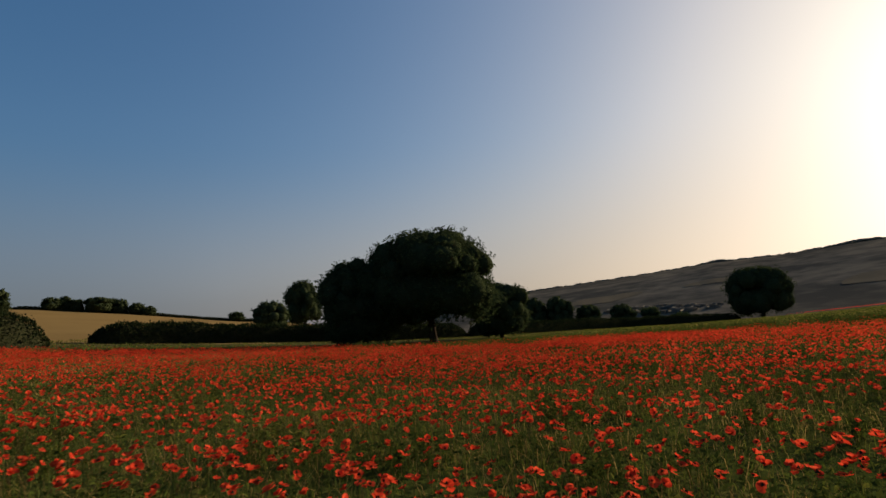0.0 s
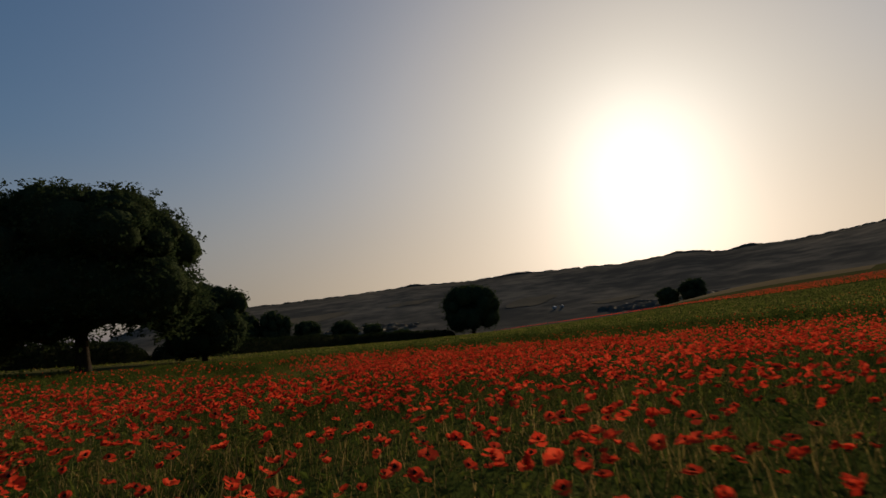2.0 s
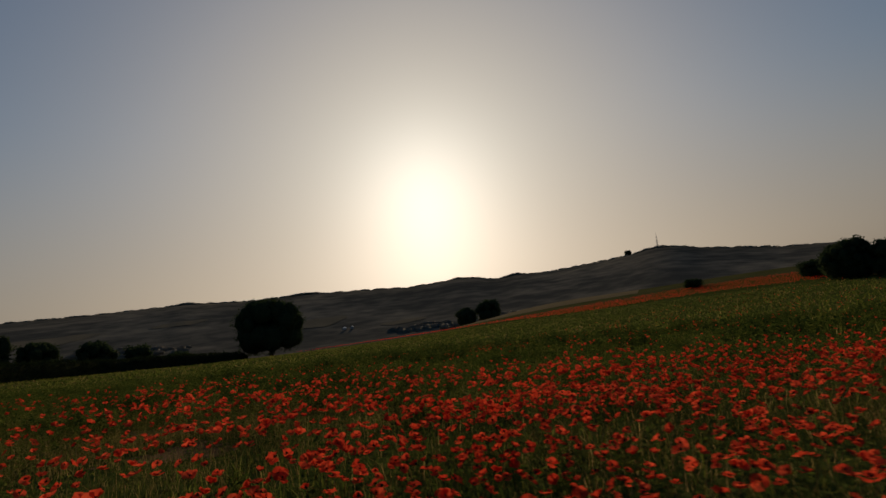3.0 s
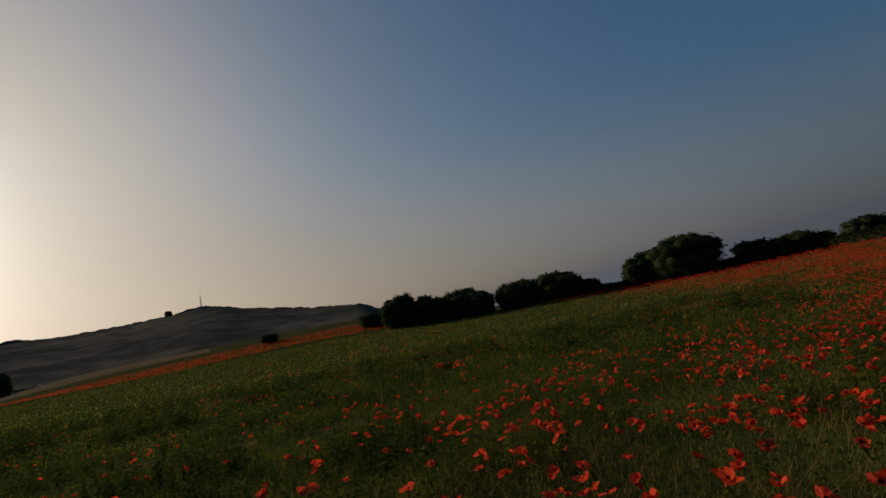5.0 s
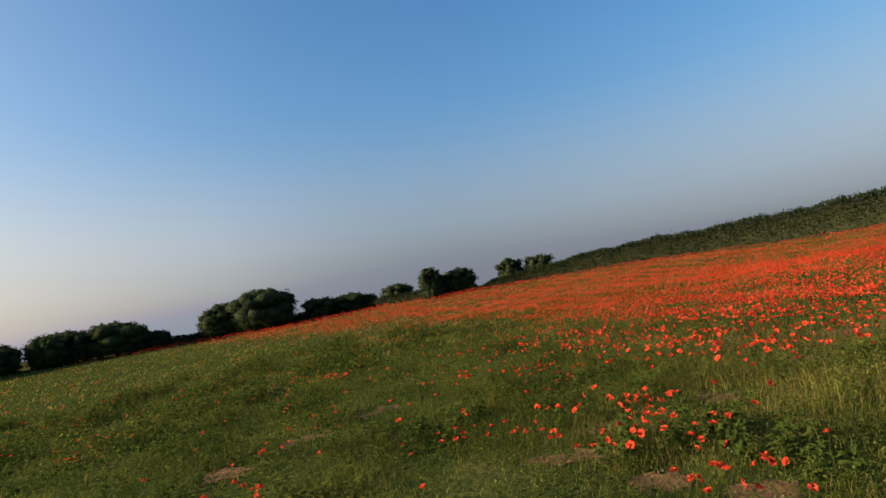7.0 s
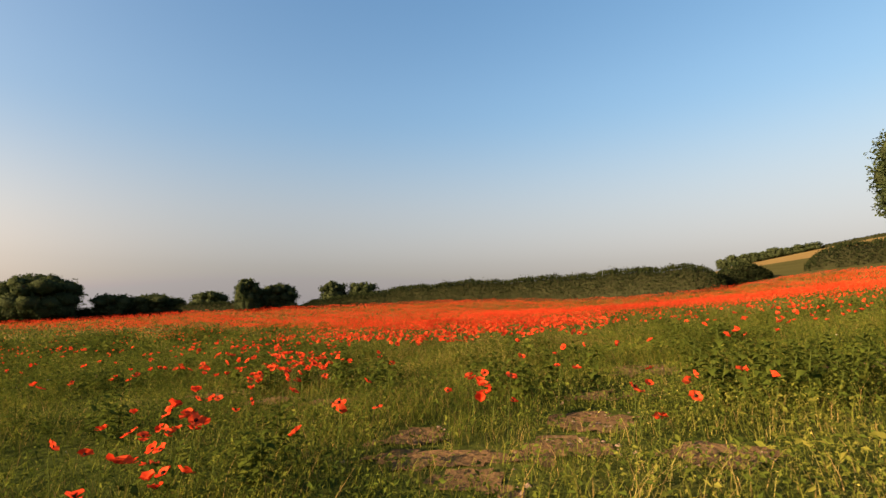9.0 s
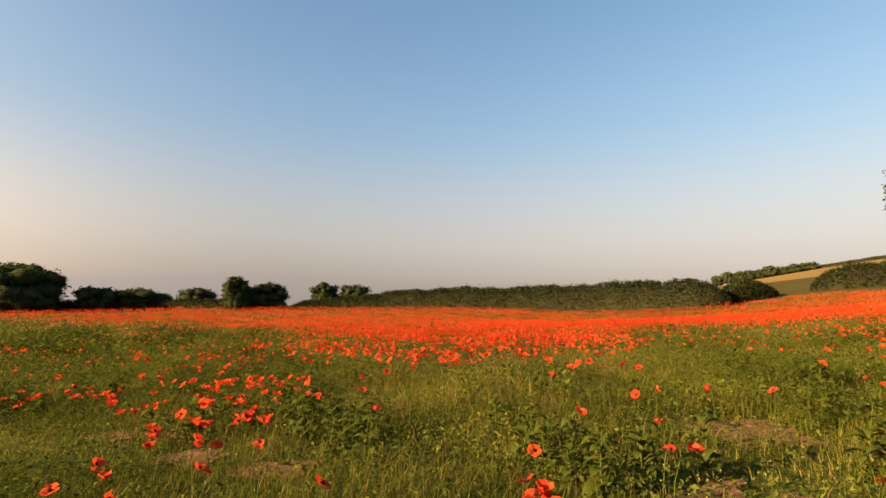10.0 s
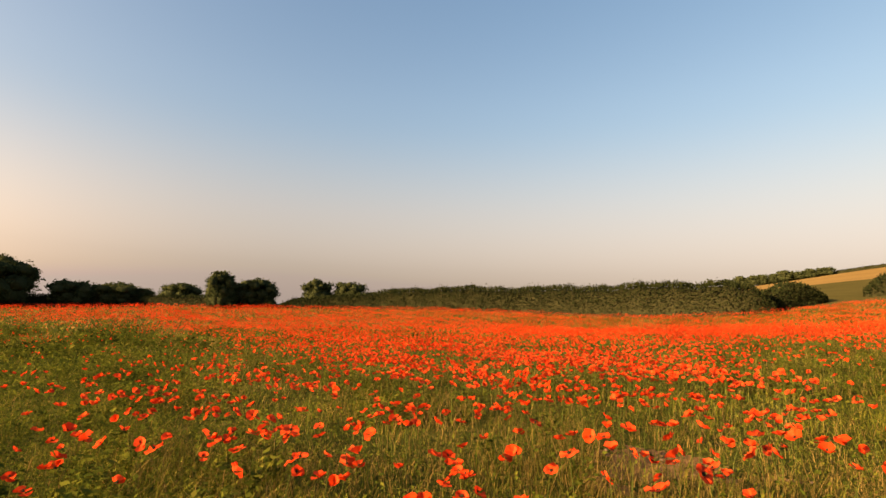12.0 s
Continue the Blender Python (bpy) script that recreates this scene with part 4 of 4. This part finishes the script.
MID_POPPIES = [(10.71, 39.33), (10.6, 39.1), (10.98, 38.8), (10.3, 39.22), (10.2, 39.4), (9.19, 40.21), (9.4, 40.0), (9.59, 39.34), (9.75, 39.5), (9.45, 40.58), (9.3, 40.4), (7.86, 40.5), (8.32, 39.46), (8.19, 39.25),
               (6.0, 38.47), (5.68, 38.17), (5.82, 39.01), (6.06, 40.24), (5.87, 39.89), (5.46, 39.89)]
NEAR_POPPIES = [(8.96, 37.13), (8.77, 37.24), (8.81, 36.90), (8.56, 36.80), (7.94, 37.66), (7.85, 37.65), (7.82, 37.38), (7.80, 36.89), (7.48, 37.34), (7.39, 37.52), (7.19, 35.87), (7.70, 36.55), (8.38, 36.70), (7.03, 36.66), (5.80, 34.90)]


def single_poppies(count):
    """Poppies in the strip, each a thing of its own."""
    makes = []
    for s in range(5):
        heads = [sheet("petal", *petal(s * 9 + k, (5, 6)), POPPY_ONE, True) for k in range(4)]
        pts = np.array([(0, 0, 0), (0.012 * (s - 2), 0.01, 0.2), (0.02 * (s - 2), 0.025, 0.42), (0.015 * (s - 2), 0.03, 0.5)])
        stalk = sheet("stem", *tube(pts, [0.0028, 0.0024, 0.002, 0.0022], 4), STEM, True)
        a = np.linspace(0, 2 * np.pi, 8, endpoint=False)
        pod_v = np.concatenate([np.c_[np.cos(a) * q, np.sin(a) * q, np.full(8, z)] for q, z in ((0.003, 0), (0.0085, 0.006), (0.0095, 0.014), (0.004, 0.018))])
        i, j = np.meshgrid(np.arange(3), np.arange(8), indexing="ij")
        i, j = i.ravel(), j.ravel()
        pod_f = np.stack([i * 8 + j, i * 8 + (j + 1) % 8, (i + 1) * 8 + (j + 1) % 8, (i + 1) * 8 + j], -1)
        makes.append((heads, stalk, sheet("seed_pod", pod_v, pod_f, POPPY_EYE, True), pts[-1]))
    x, y, d = spread(60000, (-6, -6), (20, 52), (0, 3.8))
    keep = rng.uniform(0, 1, len(x)) < poppy_cover(x, y) * (1 - bare(x, y)) * (lane(x, y) > 1.1)
    lone = np.array(LONE_POPPIES + MID_POPPIES + EDGE_POPPIES + NEAR_POPPIES)
    x, y = np.r_[lone[:, 0], x[keep]][:count], np.r_[lone[:, 1], y[keep]][:count]
    for n, (px, py) in enumerate(zip(x, y)):
        heads, stalk, pod, tip = makes[n % 5]
        root = new("poppy")
        root.location = (px, py, float(land(px, py)))
        h = float(tall(np.array([px]), np.array([py]))[0]) + rng.uniform(0.04, 0.22)
        root.rotation_euler = (rng.normal(0, 0.08), rng.normal(0, 0.08), rng.uniform(0, 6.28))
        tagged(root, "scarlet field poppy in bloom on thin stem among grass", "poppy", "poppies of the open strip")
        st = under("stem", stalk, root)
        st.scale = (1, 1, h / 0.5)
        tilt = Euler((rng.uniform(-0.9, 0.9), rng.uniform(-0.9, 0.9), 0))
        top = (tip[0], tip[1], tip[2] * h / 0.5)
        size = rng.uniform(0.9, 1.2) if 30 < py < 38 else rng.uniform(0.65, 0.9)
        openness = rng.uniform(-0.15, 0.45)
        for k in range(4):
            p = under("petal", heads[k], root)
            q = tilt.to_matrix() @ Matrix.Rotation(k * math.pi / 2 + rng.normal(0, 0.1), 3, "Z") @ Matrix.Rotation(openness + rng.normal(0, 0.08), 3, "Y")
            p.matrix_basis = Matrix.Translation(top) @ q.to_4x4() @ Matrix.Scale(size * (1.06 if k % 2 else 0.96), 4)
        pd = under("seed_pod", pod, root)
        pd.matrix_basis = Matrix.Translation(top) @ tilt.to_matrix().to_4x4()


single_poppies(290)


# ---------------------------------------------------------------- weeds of the open patches
def leaf_shape(seed):
    """A broad pointed leaf, folded along its rib, as quads."""
    n = 5
    s = np.linspace(0, 1, n)
    w = np.sin(np.pi * np.clip(s, 0.02, 0.98) ** 0.75) * 0.34 * (1 + 0.15 * np.sin(s * 14 + seed))
    z = 0.12 * np.sin(s * 3) - 0.25 * s ** 2
    v = np.concatenate([np.c_[s, -w, z + w * 0.35], np.c_[s, 0 * w, z], np.c_[s, w, z + w * 0.35]])
    i = np.arange(n - 1)
    return v, np.concatenate([np.stack([i + k * n, i + 1 + k * n, i + 1 + (k + 1) * n, i + (k + 1) * n], -1) for k in (0, 1)])


def leafy_weeds(count):
    makes = [sheet("leaf", *leaf_shape(s), WEED, True) for s in range(4)]
    stalk = sheet("stalk", *tube([(0, 0, 0), (0.02, 0.01, 0.2), (0.0, 0.03, 0.42)], [0.006, 0.005, 0.003], 5), STEM, True)
    x, y, d = spread(16000, (-2, 30), (20, 50), (0.5, 9))
    patch = np.zeros(len(x))
    for cx, cy, size in ((9.16, 39.86, 0.94), (6.43, 41.0, 0.7), (7.1, 37.7, 0.95), (4.3, 41.6, 0.8), (7.74, 40.5, 0.74), (12.69, 38.81, 1.05), (4.2, 41.5, 0.94), (10.5, 38.2, 1.0), (11.5, 36.6, 1.1), (4.45, 41.2, 0.6), (4.24, 38.1, 0.6), (4.95, 42.0, 0.5), (3.9, 41.6, 0.6), (7.55, 43.5, 0.3), (9.5, 42.4, 0.5)):
        patch = np.maximum(patch, smooth(1.3, 0.4, np.hypot(x - cx, y - cy) / size))
    near = in_field(x, y, 2) & (rng.uniform(0, 1, len(x)) < patch * (1 - bare(x, y)))
    x, y = x[near][:count], y[near][:count]
    for px, py in zip(x, y):
        root = new("leafy_weed")
        root.location = (px, py, float(land(px, py)))
        root.rotation_euler = (0, 0, rng.uniform(0, 6.28))
        grow = rng.uniform(0.55, 0.95)
        tagged(root, "low bushy weed with broad dark green leaves", "weed", "leafy weeds on open soil")
        under("stalk", stalk, root).scale = (1, 1, grow)
        for k in range(15):
            z = 0.06 + 0.36 * (k / 15)
            lf = under("leaf", makes[k % 4], root)
            q = Matrix.Rotation(k * 2.4 + rng.normal(0, 0.2), 3, "Z") @ Matrix.Rotation(rng.uniform(-0.5, 0.25), 3, "Y")
            lf.matrix_basis = Matrix.Translation((0.01, 0.01, z * grow)) @ q.to_4x4() @ Matrix.Scale(grow * rng.uniform(0.09, 0.17) * (1.15 - 0.5 * k / 15), 4)


leafy_weeds(210)


BLADELET = (np.array([(0, 0, 0), (0.45, -0.26, 0.12), (1, 0, -0.1), (0.45, 0.26, 0.02)]), [(0, 1, 2, 3)])


def low_leaves():
    """Broad-leaved low growth too thick to count, between the grass."""
    lots = []
    for density, reach, box, size in ((1000, (0, 2.4), ((2, 34), (14, 50)), 0.022), (620, (0, 4.5), ((-4, 32), (24, 55)), 0.036), (230, (4.5, 10), ((-8, 24), (28, 60)), 0.07), (90, (10, 20), ((-10, 10), (38, 66)), 0.11), (260, (0, 4.5), ((-8, -8), (16, 32)), 0.05), (150, (4.5, 10), ((-14, -10), (20, 24)), 0.075)):
        area = (box[1][0] - box[0][0]) * (box[1][1] - box[0][1])
        x, y, d = spread(int(area * density), *box, reach)
        keep = in_field(x, y, 1) & (rng.uniform(0, 1, len(x)) < (0.35 + 0.65 * smooth(-0.5, 0.35, blotch(x, y, 0.8, 21))) * (1 - 0.85 * bare(x, y)) * (1 - 0.45 * smooth(-4, 5, np.interp(x, BORDER_X, BORDER_Y) - y)))
        x, y = x[keep], y[keep]
        at = on_land(x, y) + np.c_[np.zeros((len(x), 2)), tall(x, y) * rng.uniform(0.05, 1.05, len(x)) * (1 - 0.5 * bare(x, y))]
        lots.append(scatter(BLADELET, at, size * rng.uniform(0.5, 1.3, len(x)), 1.4))
    v, f = merge(*lots)
    tagged(new("undergrowth", sheet("undergrowth", v, f, WEED)), "tangle of low broad-leaved green weeds", "weeds", kind="stuff")


low_leaves()


def bush_shape(seed, stems=9, leaves=6, broad=1.0):
    """A loose mound of weed: thin stems fanning out, small leaves along them; about 0.4 m high, as quads."""
    q = np.random.default_rng(seed)
    lots = []
    for k in range(stems):
        a, out = k * 2.4 + q.normal(0, 0.3), q.uniform(0.03, 0.2)
        tip = np.array([math.cos(a) * out, math.sin(a) * out, q.uniform(0.24, 0.42) - out * 0.5])
        mid = tip * np.array([0.35, 0.35, 0.6])
        side = np.array([-math.sin(a), math.cos(a), 0]) * 0.003
        lots.append((np.array([-side, side, mid + side, mid - side]), [(0, 1, 2, 3)]))
        lots.append((np.array([mid - side, mid + side, tip + side * 0.5, tip - side * 0.5]), [(0, 1, 2, 3)]))
        for s in np.linspace(0.3, 1.0, leaves):
            at = mid * (s / 0.5) if s < 0.5 else mid + (tip - mid) * (s - 0.5) / 0.5
            b, ln = q.uniform(0, 6.28), q.uniform(0.035, 0.07) * broad
            way = np.array([math.cos(b), math.sin(b), q.uniform(-0.2, 0.7)]) * ln
            wide = np.array([-math.sin(b), math.cos(b), q.uniform(-0.4, 0.4)]) * ln * 0.3
            lots.append((np.array([at, at + way * 0.5 - wide, at + way, at + way * 0.5 + wide]), [(0, 1, 2, 3)]))
    return merge(*lots)


def weed_mounds():
    """Bushy weeds standing so thick that they cannot be counted."""
    x, y, d = spread(30000, (-6, 0), (24, 54), (0.35, 10.5))
    mass = smooth(-0.1, 0.4, blotch(x, y, 0.9, 6)) * smooth(-0.5, 0.3, blotch(x, y, 3.0, 23))
    lush = np.where(y > 31, 1.0, 0.75)
    keep = in_field(x, y, 2) & (rng.uniform(0, 1, len(x)) < mass * lush * (1 - bare(x, y)) * 0.8)
    x, y = x[keep], y[keep]
    lots = []
    for k in range(5):
        pick = np.arange(len(x)) % 5 == k
        lots.append(scatter(bush_shape(k), on_land(x[pick], y[pick], -0.02), rng.uniform(0.6, 1.1, pick.sum()), 0.25))
    x, y, d = spread(26000, (-8, 12), (40, 54), (10.5, 28))
    keep = in_field(x, y, 2) & (rng.uniform(0, 1, len(x)) < smooth(-0.1, 0.4, blotch(x, y, 1.6, 6)) * (1 - bare(x, y)) * np.where(np.interp(x, BORDER_X, BORDER_Y) > y, 0.3, 0.75))
    x, y = x[keep], y[keep]
    for k in range(3):
        pick = np.arange(len(x)) % 3 == k
        lots.append(scatter(bush_shape(k + 9, 5, 3, 1.7), on_land(x[pick], y[pick], -0.02), rng.uniform(1.0, 1.7, pick.sum()), 0.25))
    v, f = merge(*lots)
    tagged(new("weed_mounds", sheet("weed_mounds", v, f, WEED)), "bushy tangled green weeds between grass and poppies", "weeds", kind="stuff")


weed_mounds()


def seed_heads():
    """Yellow-green feathery weeds gone to seed, and white mayweed."""
    pale, white = [], []
    x, y, d = spread(60000, (-8, -6), (22, 54), (0.9, 9))
    patch = np.maximum(smooth(0.3, 0.6, blotch(x, y, 1.7, 31)) * (0.08 + 0.9 * smooth(9, 5, np.hypot(x - 7.5, y - 40))), sum(2.2 * smooth(1.3, 0.4, np.hypot((x - cx) / 0.6, (y - cy) / 0.6)) for cx, cy in ((5.6, 40.5), (5.5, 42.4), (5.8, 42.0), (9.4, 40.5))))
    keep = in_field(x, y, 2) & (rng.uniform(0, 1, len(x)) < patch * 0.45)
    px, py = x[keep], y[keep]
    for k in range(7):
        h = tall(px, py) * rng.uniform(0.6, 1.35, len(px))
        at = on_land(px + rng.normal(0, 0.06, len(px)), py + rng.normal(0, 0.06, len(px))) + np.c_[np.zeros((len(px), 2)), h]
        pale.append(scatter((LEAF[0] * 0.011, LEAF[1]), at, rng.uniform(0.6, 1.4, len(px)), 1.5))
    keep = in_field(x, y, 2) & (blotch(x, y, 1.5, 41) > 0.25) & (rng.uniform(0, 1, len(x)) < (0.012 + 0.04 * smooth(9, 5, np.hypot(x - 8, y - 41))))
    wx, wy = x[keep], y[keep]
    at = on_land(wx, wy) + np.c_[np.zeros((len(wx), 2)), tall(wx, wy) * rng.uniform(0.7, 1.2, len(wx))]
    white.append(scatter((LEAF[0] * 0.014, LEAF[1]), at, rng.uniform(0.6, 1.3, len(wx)), 0.7))
    # one tall feathery clump gone yellow by the open soil
    n = 70
    a, q = rng.uniform(0, 6.28, n), np.sqrt(rng.uniform(0, 1, n)) * 0.85
    cx, cy = 7.1 + q * np.cos(a) * 0.8, 38.6 + q * np.sin(a) * 0.7
    h = 0.5 * (1.15 - 0.5 * q) * rng.uniform(0.7, 1.15, n)
    sv, sf = blades(cx, cy, h, np.full(n, 0.006), False, (0.0, 0.5))
    pale.append((np.concatenate([sv, sv[2::3]]), np.c_[sf, 3 * n + np.arange(n)][:, [0, 1, 3, 2]]))
    for k in range(16):
        up = rng.uniform(0.45, 1.05, n)
        at = on_land(cx + rng.normal(0, 0.05, n), cy + rng.normal(0, 0.05, n)) + np.c_[np.zeros((n, 2)), h * up]
        pale.append(scatter((LEAF[0] * 0.0125, LEAF[1]), at, rng.uniform(0.6, 1.3, n), 1.5))
    v, f = merge(*pale)
    tagged(new("seed_heads", sheet("seed_heads", v, f, SEED)), "pale yellow feathery seed heads over the weeds", "seed heads", kind="stuff")
    v, f = merge(*white)
    tagged(new("mayweed", sheet("mayweed", v, f, DAISY)), "tiny white mayweed flowers among the grass", "wildflowers", kind="stuff")


seed_heads()


def open_soil():
    """Patches of bare dusty earth lying open between the weeds."""
    step = 0.06
    gx, gy = np.meshgrid(np.arange(2, 17, step), np.arange(32.5, 44.5, step), indexing="ij")
    show = bare(gx.ravel(), gy.ravel()).reshape(gx.shape) > 0.55
    wob = 0.012 * blotch(gx, gy, 0.13, 9) + 0.008 * rng.normal(0, 1, gx.shape)
    verts = on_land(gx.ravel(), gy.ravel(), 0.008 + 0.6 * wob.ravel())
    i, j = np.nonzero(show[:-1, :-1])
    m = gx.shape[1]
    quads = np.stack([i * m + j, (i + 1) * m + j, (i + 1) * m + j + 1, i * m + j + 1], -1)
    used, flat = np.unique(quads, return_inverse=True)
    tagged(new("bare_soil", sheet("bare_soil", verts[used], flat.reshape(quads.shape), EARTH, True)), "bare dusty brown earth between the weeds", "soil", kind="structure")


open_soil()


def stones():
    x, y, d = spread(60000, (1, 32), (18, 46), (0.4, 10))
    keep = rng.uniform(0, 1, len(x)) < bare(x, y) * 0.35
    x, y = x[keep], y[keep]
    a = np.array([(1, 0, 0), (0.3, 0.9, 0), (-0.8, 0.5, 0), (-0.7, -0.6, 0), (0.4, -0.8, 0), (0.1, 0, 0.7)])
    f = [(0, 1, 5), (1, 2, 5), (2, 3, 5), (3, 4, 5), (4, 0, 5)]
    v, f = scatter((a, f), on_land(x, y, 0.0), rng.uniform(0.006, 0.026, len(x)), 0.5)
    tagged(new("soil_clods", sheet("soil_clods", v, f, CLOD)), "small dry clods and flints on bare soil", "clods", kind="stuff")


stones()
